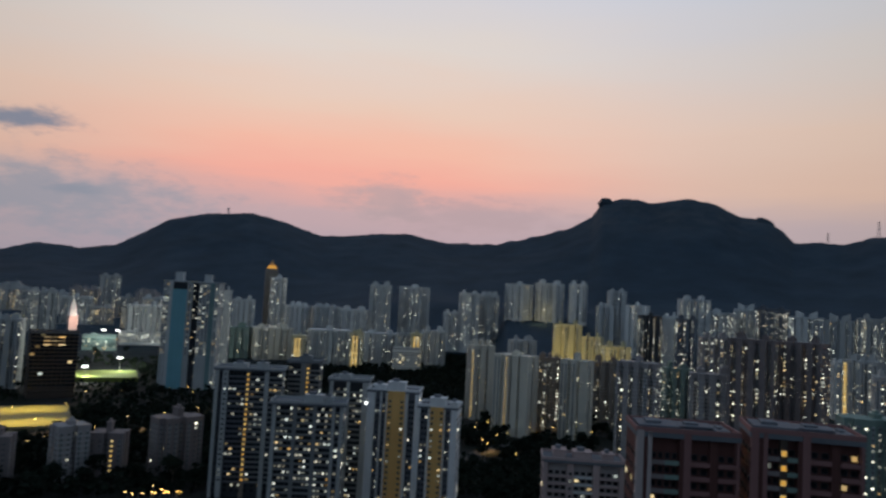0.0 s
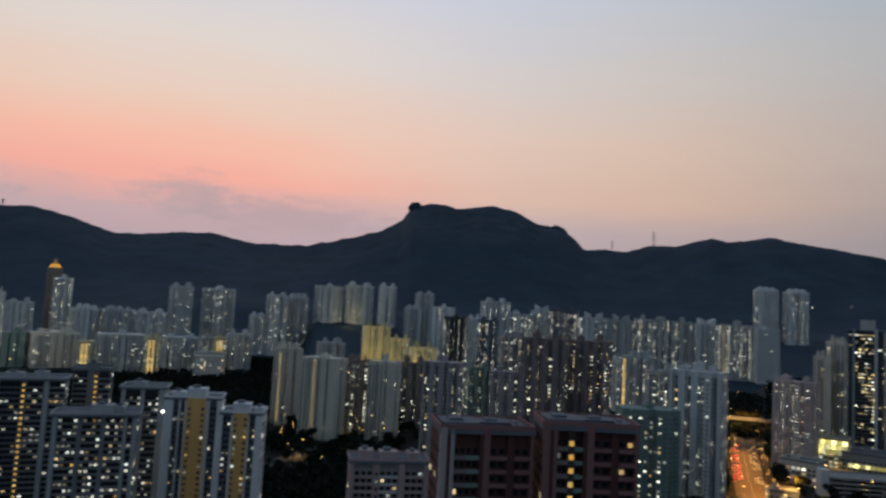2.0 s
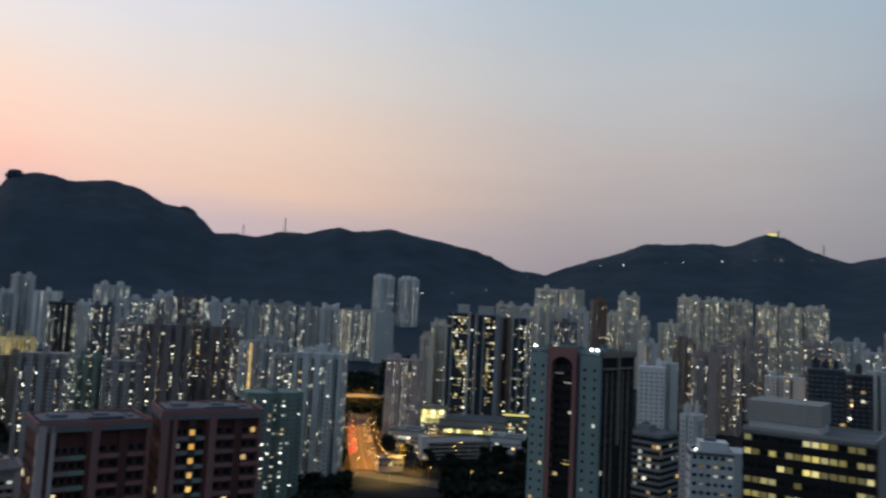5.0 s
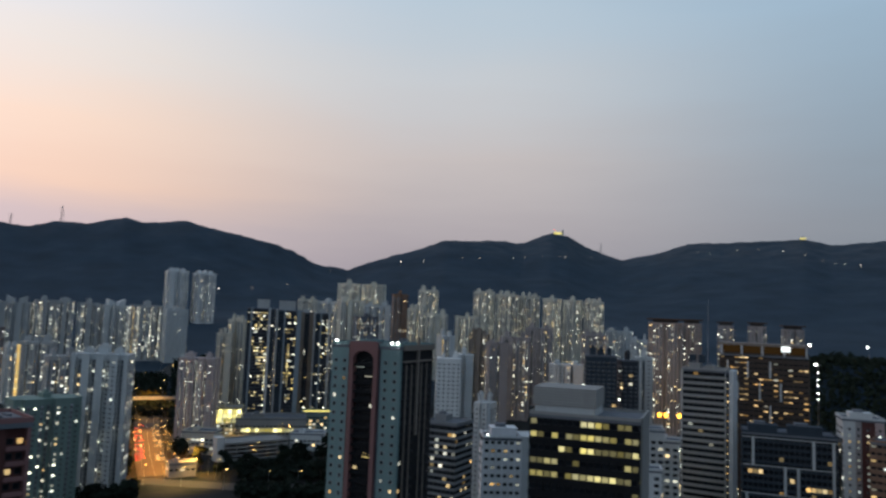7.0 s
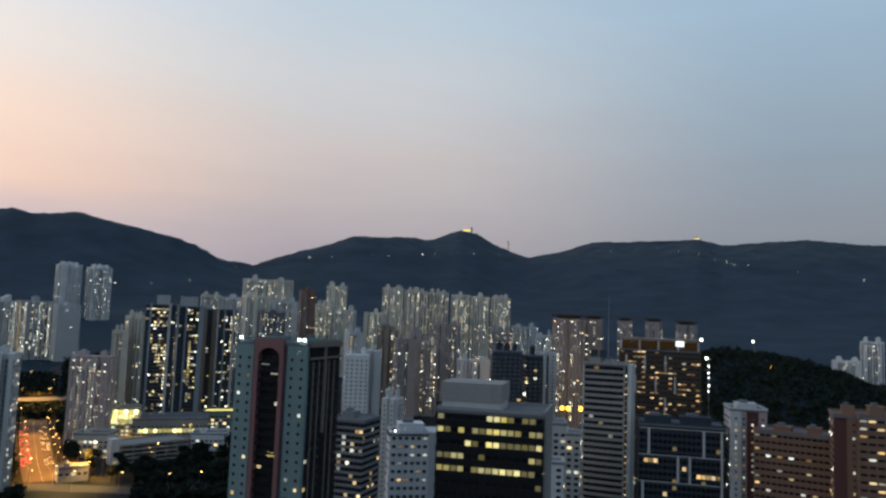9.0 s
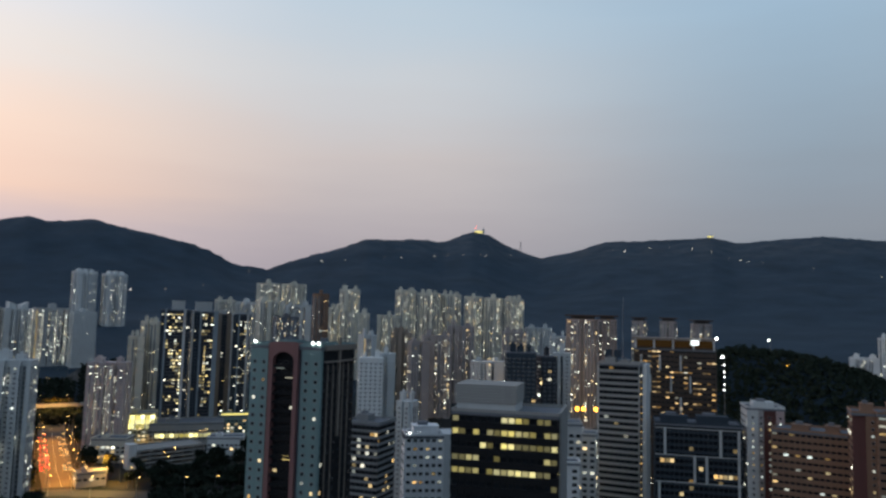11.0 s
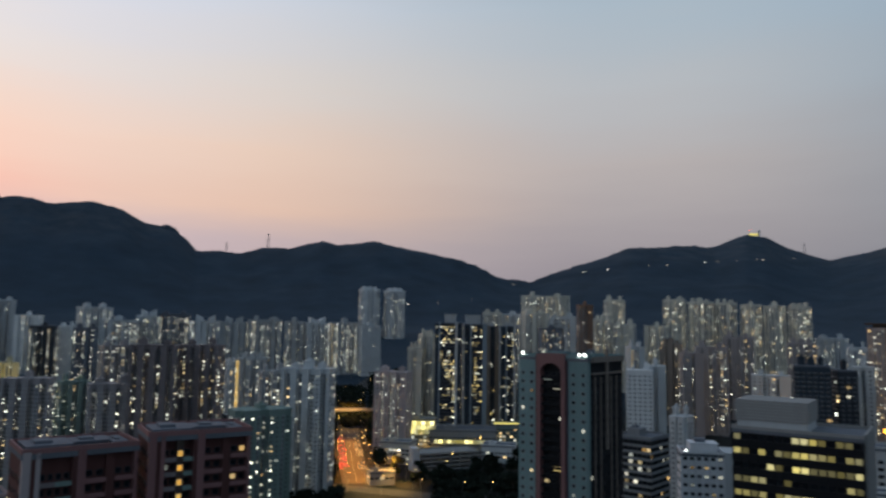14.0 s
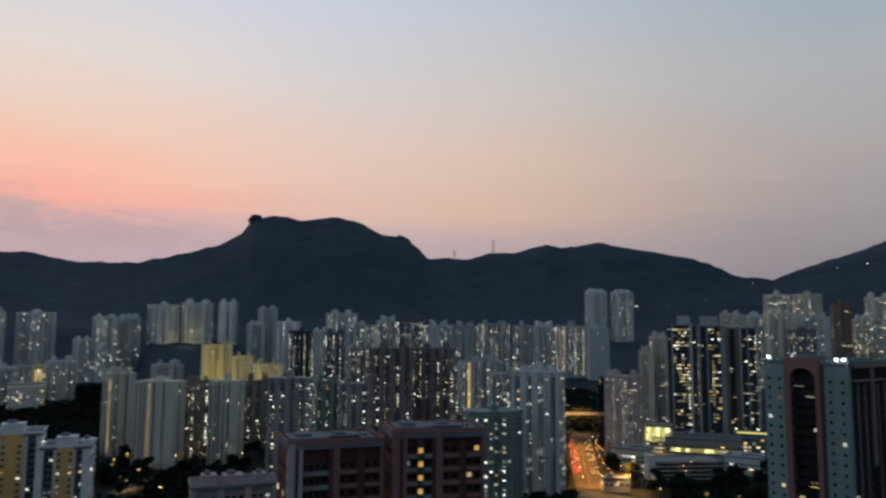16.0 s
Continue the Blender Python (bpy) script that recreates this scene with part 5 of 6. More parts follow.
# stretches of planting: bearing from, to, distance from, to, trees
GREEN = ((-31, -12, 440, 500, 22), (1.5, 9.5, 480, 860, 46), (-30, -11, 500, 800, 40), (-26, -15, 860, 1120, 14), (33.0, 35.8, 470, 600, 10), (34.0, 36.6, 450, 530, 9), (-9, 0, 720, 980, 14), (46.5, 50.5, 520, 620, 16), (39.0, 41.0, 860, 1080, 12), (10, 16, 600, 720, 14), (34, 36.3, 640, 900, 10), (42.0, 46, 500, 560, 8), (38.9, 39.8, 572, 640, 6), (40.2, 43.0, 556, 590, 3), (50, 62, 520, 640, 8), (71, 77, 520, 640, 8), (-4, 2, 1000, 1150, 16))


def plant():
    rnd = random.Random(5)
    kinds = [tree_kind(s) for s in (1, 2, 3, 4)]
    used = 0
    for b0, b1, r0, r1, n in GREEN:
        for _ in range(n * 6):
            if n <= 0:
                break
            x, y = polar(rnd.uniform(b0, b1), rnd.uniform(r0, r1))
            if not clear(x, y, 4):
                continue
            n -= 1
            m = pose(x, y, ground(x, y), 0, 0, rnd.uniform(0, 360)) @ Matrix.Diagonal((*([rnd.uniform(0.8, 1.35)] * 3), 1))
            if used < 4:
                kinds[used].matrix_basis = m
            else:
                k = kinds[used % 4]
                c = copy_thing(k, Matrix())
                c.matrix_basis = m
            used += 1
    # woods that nobody could count
    for name, label, spans, count in (("woodland", "dense dark woodland on the knoll", ((81, 104, 660, 1120),), 13000), ("park_woods", "dense dark trees of a hillside park", ((-6, 4, 940, 1180), (-10, 1, 690, 1000), (0.5, 12, 430, 760), (1, 10, 700, 960), (-32, -11, 430, 700), (-32, -11, 600, 1000)), 17000),
                                      ("roadside_woods", "dense dark trees beside the main road", ((33, 36.7, 425, 515), (33, 36.2, 465, 700), (43.8, 52, 465, 560), (38.6, 40.6, 720, 1090), (36.5, 38.3, 790, 990), (34.0, 36.3, 700, 1000), (50, 78, 480, 640)), 6500)):
        verts, faces = [], []
        for _ in range(count):
            b0, b1, r0, r1 = spans[rnd.randrange(len(spans))]
            x, y = polar(rnd.uniform(b0, b1), rnd.uniform(r0, r1))
            z = ground(x, y)
            if not clear(x, y, 3) or (name == "woodland" and z < 6) or (name == "park_woods" and noise.noise(Vector((x / 60, y / 60, 1))) < -0.35):
                continue
            c = [(x, y, z + rnd.uniform(1.5, 7.5), rnd.uniform(1.0, 3.2))]
            v, f = leaf_cloud(rnd, c, 3, 2.4)
            faces += [tuple(i + len(verts) for i in q) for q in f]
            verts += v
        tagged(link(name, verts, faces, LEAF), label, "trees", kind="stuff")


# ---- roads, low buildings and lots ----
ASPHALT = surface("asphalt", (0.055, 0.053, 0.05), rough=0.9, spots=0.3, scale=0.6)
TURF = surface("sports_turf", (0.17, 0.21, 0.04), rough=0.95, spots=0.2, scale=0.5)
SAND = surface("packed_earth", (0.26, 0.22, 0.13), rough=0.95, spots=0.25, scale=0.4)
LINE = surface("road_paint", (0.6, 0.6, 0.56), rough=0.7, spots=0.2, scale=2)


def ribbon(points, half, lift):
    """A strip along bearing-distance points that lies just over the land."""
    verts = []
    pts = [Vector((*polar(b, r), 0)) for b, r in points]
    fine = []
    for a, b in zip(pts, pts[1:]):
        fine += [a.lerp(b, i / 12) for i in range(12)]
    fine.append(pts[-1])
    for i, p in enumerate(fine):
        t = (fine[min(i + 1, len(fine) - 1)] - fine[max(i - 1, 0)]).normalized()
        s = Vector((t.y, -t.x, 0)) * half
        z = max(ground(p.x, p.y), ground(p.x + s.x, p.y + s.y), ground(p.x - s.x, p.y - s.y)) + lift
        verts += [p - s + Vector((0, 0, z)), p + s + Vector((0, 0, z)), p - s + Vector((0, 0, z - 3)), p + s + Vector((0, 0, z - 3))]
    n = len(fine)
    faces = []
    for i in range(n - 1):
        a, b = 4 * i, 4 * i + 4
        faces += [(a, a + 1, b + 1, b), (a + 1, a + 3, b + 3, b + 1), (a + 2, a, b, b + 2)]
    return (verts, faces), fine


def street_lamp_kind():
    ob = new("street_lamp")
    tagged(ob, "tall grey street lamp with a glowing amber head", "street lamp", "street lamps along the roads")
    part("pole", joined(taper((0, 0, -0.5), (0, 0, 13), 0.14, 0.08)), METAL, ob)
    part("arm", joined(taper((0, 0, 12.9), (0, -1.8, 13.4), 0.07, 0.05)), METAL, ob)
    bm = bmesh.new()
    bmesh.ops.create_icosphere(bm, subdivisions=1, radius=0.32)
    for v in bm.verts:
        v.co = Vector((v.co.x, v.co.y * 1.25 - 2.0, v.co.z * 0.6 + 13.2))
    me = bpy.data.meshes.new("lamp_head")
    bm.to_mesh(me), bm.free()
    me.materials.append(SODIUM)
    h = new("lamp_head", me)
    h.parent = ob
    return ob


LAMPS = []


def shine(name, at_, watts, colour, radius=1.5, down=False):
    """The light that a lamp of the place throws."""
    l = bpy.data.lights.new(name, "SPOT" if down else "POINT")
    if down:
        l.spot_size, l.spot_blend = radians(125), 0.6
    l.energy, l.color, l.shadow_soft_size = watts, colour, radius
    ob = new(name, l)
    ob.location = at_
    return ob


AMBERLAMP = glowing("amber_headlamp", (1.0, 0.62, 0.2, 1), (1.0, 0.7, 0.3, 1), 6.0)


def car_kind(colour, tail):
    ob = new("car")
    tagged(ob, "small saloon car with glowing red tail lamps on the road" if tail else "small saloon car with glowing headlamps on the road", "car", "cars on the main road")
    hull = [(-0.9, -2.2, 0.35), (0.9, -2.2, 0.35), (0.9, 2.2, 0.35), (-0.9, 2.2, 0.35), (-0.85, -2.2, 0.9), (0.85, -2.2, 0.9), (0.85, 2.2, 0.85), (-0.85, 2.2, 0.85)]
    box = [(0, 1, 5, 4), (1, 2, 6, 5), (2, 3, 7, 6), (3, 0, 4, 7), (4, 5, 6, 7), (3, 2, 1, 0)]
    part("body", (hull, box), colour, ob)
    cab = [(-0.82, -1.5, 0.88), (0.82, -1.5, 0.88), (0.82, 1.0, 0.86), (-0.82, 1.0, 0.86), (-0.65, -1.0, 1.42), (0.65, -1.0, 1.42), (0.65, 0.4, 1.42), (-0.65, 0.4, 1.42)]
    part("cabin", (cab, box), GLASS, ob)
    for x in (-0.8, 0.8):
        for y in (-1.4, 1.4):
            part("wheel", taper((x - 0.12, y, 0.32), (x + 0.12, y, 0.32), 0.32, 0.32, 10), FRAME_DARK, ob)
        part("tail_lamp" if tail else "headlamp", boxes((x - 0.3, x + 0.3, -2.32, -2.19, 0.55, 1.0)), REDLAMP if tail else AMBERLAMP, ob)
    return ob


def low_block(label, bearing, dist, w, d, top, turn, wall, lit=0.2, warm=0.6, storey=3.2, bay=3.5, name="low_building", category="building"):
    rnd = random.Random(int(bearing * 331 + dist))
    ob = stand(name, bearing, dist, turn, label, category, "", max(w, d) * 0.55)
    high = max(top - ob.location.z, 6)
    part("wall", boxes((-w / 2, w / 2, -d / 2, d / 2, -5, high - 0.8)), paint(wall), ob)
    side_windows(ob, w, d, high, storey, bay, lit, warm, rnd, (0, 1, 2, 3), (2.2, 1.5))
    roof_top(ob, w, d, high, paint(wall), ((-w * 0.2, 0, w * 0.18, d * 0.3, 2.2),), 0.3)
    return ob, high


def car_park(bearing, dist, turn):
    """A car park: open decks on columns, solid parapets, a blank stair tower and lamps below the slabs."""
    ob = stand("car_park", bearing, dist, turn, "long grey car park with open dark decks", "car park", "", 30)
    w, d, deck = 52, 26, 3.1
    for lv in range(5):
        z = lv * deck
        part("deck", boxes((-w / 2, w / 2, -d / 2, d / 2, z, z + 0.35)), paint("concrete"), ob)
        for y in (-d / 2, d / 2 - 0.2):
            part("parapet", boxes((-w / 2, w / 2, y, y + 0.2, z + 0.35, z + 1.35)), paint("concrete"), ob)
        for x in (-w / 2, w / 2 - 0.2):
            part("parapet", boxes((x, x + 0.2, -d / 2 + 0.2, d / 2 - 0.2, z + 0.35, z + 1.35)), paint("concrete"), ob)
    for i in range(7):
        for y in (-d / 2 + 0.6, 0, d / 2 - 0.6):
            x = -w / 2 + 1.0 + i * (w - 2) / 6
            part("column", boxes((x - 0.3, x + 0.3, y - 0.3, y + 0.3, -3, 4 * deck)), paint("concrete"), ob)
    part("stair_tower", boxes((-w / 2 - 6, -w / 2 - 0.05, -d / 2 + 2, -d / 2 + 10, -3, 17.5), (-w / 2 - 6.3, -w / 2 + 0.25, -d / 2 + 1.7, -d / 2 + 10.3, 17.5, 17.9)), paint("white"), ob, "blank white stair tower")
    for i in range(9):
        x, z = -20 + 5 * i, (1 + (i * 5) % 3) * deck + 2.9
        part("deck_lamp", boxes((x - 0.5, x + 0.5, -d / 2 + 1.2, -d / 2 + 1.5, z - 0.25, z)), COOL_ONE, ob)
    return ob


SHOPGLOW = glowing("shop_panel_light", (1.0, 0.85, 0.22, 1), (1.0, 0.95, 0.5, 1), 2.2, True)


def town_floor():
    main, line = ribbon([(38.0, 545), (37.6, 600), (37.3, 700), (37.0, 840), (37.6, 980), (39.5, 1120)], 11, 0.12)
    tagged(link("road", *main, ASPHALT), "wide asphalt road in amber street light", "road", kind="structure")
    cross, cross_line = ribbon([(31.0, 545), (38.0, 528), (45.0, 500), (50, 505)], 9, 0.22)
    tagged(link("cross_road", *cross, ASPHALT), "asphalt cross road in amber street light", "road", kind="structure")
    park, park_line = ribbon([(-3.0, 470), (3.4, 560), (7.5, 640), (10.5, 760), (9.5, 900)], 6, 0.12)
    tagged(link("park_road", *park, ASPHALT), "narrow road between dark trees", "road", kind="structure")
    west, west_line = ribbon([(-31, 620), (-25, 600), (-19, 640), (-15.5, 700), (-14.0, 800)], 7, 0.12)
    tagged(link("west_road", *west, ASPHALT), "road between trees and apartment blocks", "road", kind="structure")
    for row, half in ((line[:30], 13), (cross_line, 9), (park_line, 6), (west_line, 7)):
        TAKEN.extend((p.x, p.y, half) for p in row)
    for k, half in ((0.0, 0.12), (0.5, 0.06), (-0.5, 0.06)):
        pts = []
        for i, p in enumerate(line[:-1]):
            t = (line[i + 1] - p).normalized()
            pts.append(p + Vector((t.y, -t.x, 0)) * k * 13)
        verts, faces = [], []
        for i in range(0, len(pts) - 1, 2):
            a, b = pts[i], pts[i + 1]
            t = (b - a).normalized()
            s = Vector((t.y, -t.x, 0)) * half
            j = len(verts)
            for q in (a - s, a + s, b + s, b - s):
                verts.append((q.x, q.y, ground(q.x, q.y) + 0.3))
            faces.append((j, j + 1, j + 2, j + 3))
        tagged(link("road_marking", verts, faces, LINE), "white painted lane marking on the road", "road marking", kind="structure")
    # flyover
    f = stand("flyover", 37.3, 835, 8, "concrete flyover in amber light across the main road", "bridge", "", 1)
    part("deck", boxes((-52, 52, -6, 6, 8.0, 9.3)), paint("concrete"), f)
    part("parapet", boxes((-52, 52, -6.2, -5.9, 9.3, 10.4)), paint("concrete"), f)
    part("parapet", boxes((-52, 52, 5.9, 6.2, 9.3, 10.4)), paint("concrete"), f)
    for x in (-42, -20, 20, 42):
        part("pier", boxes((x - 1.2, x + 1.2, -2, 2, -14, 8.0)), paint("concrete"), f)
    # lamps
    kind = street_lamp_kind()
    spots = []
    for i, p in enumerate(line[2:-1:4]):
        t = (line[3] - line[2]).normalized()
        for s in (-14, 14):
            if (i * 7 + s) % 5 < 2:
                continue
            spots.append((p.x + t.y * s, p.y - t.x * s, 90 if s < 0 else -90))
    for row, step, off in ((cross_line, 5, 10), (park_line, 5, 7), (west_line, 5, 8)):
        for i in range(1, len(row) - 1, step):
            t = (row[i + 1] - row[i]).normalized()
            spots.append((row[i].x + t.y * off, row[i].y - t.x * off, 0))
    rnd = random.Random(9)
    for b0, b1, r0, r1, n in ((-22.6, -18.4, 384, 398, 14), (-31, -20, 520, 760, 12), (-31, -16, 900, 1500, 30), (-31, -18, 1350, 1850, 46), (3, 9, 500, 700, 10), (-20, -12, 560, 820, 10), (2, 9, 600, 860, 10), (41, 50, 500, 600, 4), (8, 14, 600, 780, 8), (33, 41, 1020, 1200, 4), (5.8, 9.2, 1225, 1300, 7), (40, 47, 560, 600, 2), (36.2, 38.9, 560, 790, 14), (-12, -2, 1050, 1100, 8), (74, 76.5, 560, 700, 4), (46, 49, 640, 700, 4)):
        for _ in range(n):
            x, y = polar(rnd.uniform(b0, b1), rnd.uniform(r0, r1))
            if clear(x, y, 1):
                spots.append((x, y, rnd.uniform(0, 360)))
    for i, r in enumerate(range(556, 760, 17)):
        b = np.interp(r, [545, 600, 700, 840], [38.0, 37.6, 37.3, 37.0])
        spots.append((*polar(b + (0.85 if i % 2 else -0.85) * 600 / r, r), 0))
    spots += [(*polar(b, r), 0) for b, r in ((39.3, 540), (40.6, 535), (41.6, 548), (38.6, 528), (40.0, 570), (42.3, 640))]
    spots += [(*polar(b, 1272), 180) for b in (4.9, 5.3, 5.7, 6.6, 7.1, 7.5, 8.0, 9.0, 10.1)]
    for i, (x, y, turn) in enumerate(spots):
        m = pose(x, y, ground(x, y), 0, 0, turn)
        if i == 0:
            kind.matrix_basis = m
        else:
            copy_thing(kind, m)
    for b, r in ((37.9, 560), (37.5, 600), (37.4, 640), (37.3, 680), (37.2, 725), (37.3, 860), (40.3, 558)):
        x, y = polar(b, r)
        shine("street_light", (x, y, ground(x, y) + 20), 70000, (1.0, 0.35, 0.025), down=True)
    for b, r in ((41.3, 535), (40.3, 552), (43.3, 668), (37.6, 536), (40.4, 512), (38.6, 506)):
        x, y = polar(b, r)
        shine("forecourt_light", (x, y, ground(x, y) + 19), 20000, (1.0, 0.6, 0.15), down=True)
    for b, r in ((4.4, 565), (7.6, 650), (9.3, 720), (-27.5, 612), (-22, 620), (-16.5, 690)):
        x, y = polar(b, r)
        shine("street_light", (x, y, ground(x, y) + 10), 9000, (1.0, 0.55, 0.15), down=True)
    # cars
    kinds = [car_kind(surface("car_red_paint", (0.25, 0.03, 0.03), 0.3), True), car_kind(surface("car_silver_paint", (0.4, 0.4, 0.42), 0.3, 0.5), True), car_kind(surface("car_white_paint", (0.7, 0.7, 0.7), 0.3), False)]
    used = 0
    for i in range(12, 30, 1):
        p, q = line[i], line[i + 1]
        t = (q - p).normalized()
        yaw = math.degrees(math.atan2(-t.x, t.y))
        for lane in (-9, -5.5, 5.5, 9):
            if rnd.random() < (0.4 if lane < 0 else 0.4):
                continue
            k = 2 if lane > 0 else rnd.choice((0, 1))
            x, y = p.x + t.y * lane, p.y - t.x * lane
            s = Vector((t.y, -t.x)) * 13
            z = max(ground(p.x, p.y), ground(p.x + s.x, p.y + s.y), ground(p.x - s.x, p.y - s.y)) + 0.12
            m = pose(x, y, z, 0, 0, yaw)
            if kinds[k].get("set"):
                copy_thing(kinds[k], m)
            else:
                kinds[k].matrix_basis = m
                kinds[k]["set"] = 1
    # low buildings
    mall, high = low_block("wide shopping podium with a lit glass front", 45.9, 705, 62, 36, 18.0, 0, "concrete", lit=0.02)
    for i in range(13):
        part("lit_panel", boxes((-26 + 4 * i, -22.6 + 4 * i, -18.5, -18.2, 6.6, 9.4)), SHOPGLOW, mall, "yellow lit shop front panel")
    shop, high = low_block("shop block with a blazing yellow front", 42.75, 700, 26, 20, 27.0, -4, "cream", lit=0.4)
    for i in range(18):
        part("lit_panel", boxes((-11.6 + 4 * (i % 6), -8.0 + 4 * (i % 6), -10.6, -10.2, high - 12.8 + 4 * (i // 6), high - 9.2 + 4 * (i // 6))), SHOPGLOW, shop, "bright yellow lit facade panel")
    for i in range(4):
        part("facade_post", boxes((-12.3 + i * 8, -11.7 + i * 8, -10.9, -10.6, high - 13.5, high - 1)), paint("pale"), shop)
    yard, high = low_block("low hall with a greenish lit roof terrace", 49.3, 735, 32, 22, 19.0, 3, "green", lit=0.3)
    part("roof_light", boxes((-14, 14, -11.0, -10.7, high + 0.1, high + 2.4)), MALL, yard, "yellow-green lit terrace edge")
    car_park(44.5, 610, 24)
    low_block("small beige block with lit stairs", 41.0, 628, 26, 18, 17.5, -20, "beige", lit=0.5)
    low_block("white low hall with a dark window strip", 48.7, 640, 28, 18, 14.0, -6, "white", lit=0.05)
    low_block("low mauve house in amber light", 39.7, 545, 18, 12, 9.0, 10, "mauve", lit=0.3)
    low_block("grey workshop block with cluttered roof", 74.3, 400, 14, 16, 62.0, 4, "grey", lit=0.15)
    low_block("pale workshop block with an air duct roof", 75.7, 420, 12, 14, 54.0, -4, "pale", lit=0.2)
    low_block("red and white workshop block", 74.4, 372, 10, 12, 47.0, 6, "white", lit=0.2)
    low_block("white low school hall under floodlights", -22.1, 1180, 62, 26, 40.0, 4, "white", lit=0.35, warm=0.2)
    low_block("pale blue low hall under floodlights", -24.8, 1120, 42, 24, 38.0, -6, "teal", lit=0.3, warm=0.2)
    low_block("grey hall beside the road at the foot of the hill", 38.5, 1150, 40, 26, 58.0, 0, "grey", lit=0.1)
    low_block("low white hall beside the wooded park", -2.6, 1000, 36, 18, 44.0, 6, "white", lit=0.15)
    for b, r, w, top, c in ((-30.2, 1650, 60, 92, "grey"), (-27.9, 1600, 50, 88, "pale"), (-26.0, 1620, 55, 98, "mauve"), (-23.2, 1560, 60, 86, "grey"), (-21.4, 1500, 45, 88, "pale"), (-29.0, 1480, 40, 74, "beige"), (-25.0, 1420, 46, 70, "grey"), (-22.6, 1380, 46, 70, "beige"), (-20.6, 1320, 34, 74, "pale")):
        apartment_tower("far low housing block twinkling with lit windows", b, r, w, 18, top, 5, "slab", c, 0.75, warm=0.6, group="far housing blocks")

    x, y = polar(37.2, 815)
    shine("flyover_light", (x, y, ground(x, y) + 32), 90000, (1.0, 0.5, 0.12), down=True)


town_floor()


# ---- sports grounds, church, roof crown ----
def floodlight(bearing, dist, high, heads=2, group="floodlight masts of the sports ground", watts=0):
    ob = stand("floodlight_mast", bearing, dist, 0, "steel floodlight mast with blazing white lamps", "floodlight", group, 1)
    part("mast", taper((0, 0, -1), (0, 0, high), 0.35, 0.15), METAL, ob)
    part("crossbar", boxes((-2.2, 2.2, -0.2, 0.2, high - 0.4, high)), METAL, ob)
    for i in range(heads):
        x = -1.6 + 3.2 * i / max(1, heads - 1)
        part("lamp", boxes((x - 0.9, x + 0.9, -0.9, -0.2, high - 0.6, high + 1.2)), FLOOD, ob)
    if watts:
        p = ob.location
        shine("floodlight", (p.x, p.y, p.z + high + 0.6), watts, (0.95, 1.0, 0.85), 1.0)


def field(name, bearing, dist, w, d, material, label, lift=0.6):
    x, y = polar(bearing, dist)
    for k in range(-4, 5):
        a, b = polar(bearing, dist + k * d / 9)
        TAKEN.append((a, b, w * 0.45))
    zs = [ground(x + a, y + b) for a in (-w / 2, w / 2) for b in (-d / 2, d / 2)]
    ob = part(name, boxes((-w / 2, w / 2, -d / 2, d / 2, min(zs) - max(zs) - 3, lift)), material, None)
    ob.matrix_basis = pose(x, y, max(zs), 0, 0, -bearing)
    tagged(ob, label, "sports ground", kind="structure")


AMBERFLOOD = glowing("amber_flood_lamp", (1.0, 0.40, 0.03, 1), (1.0, 0.5, 0.08, 1), 7.0, even=True)


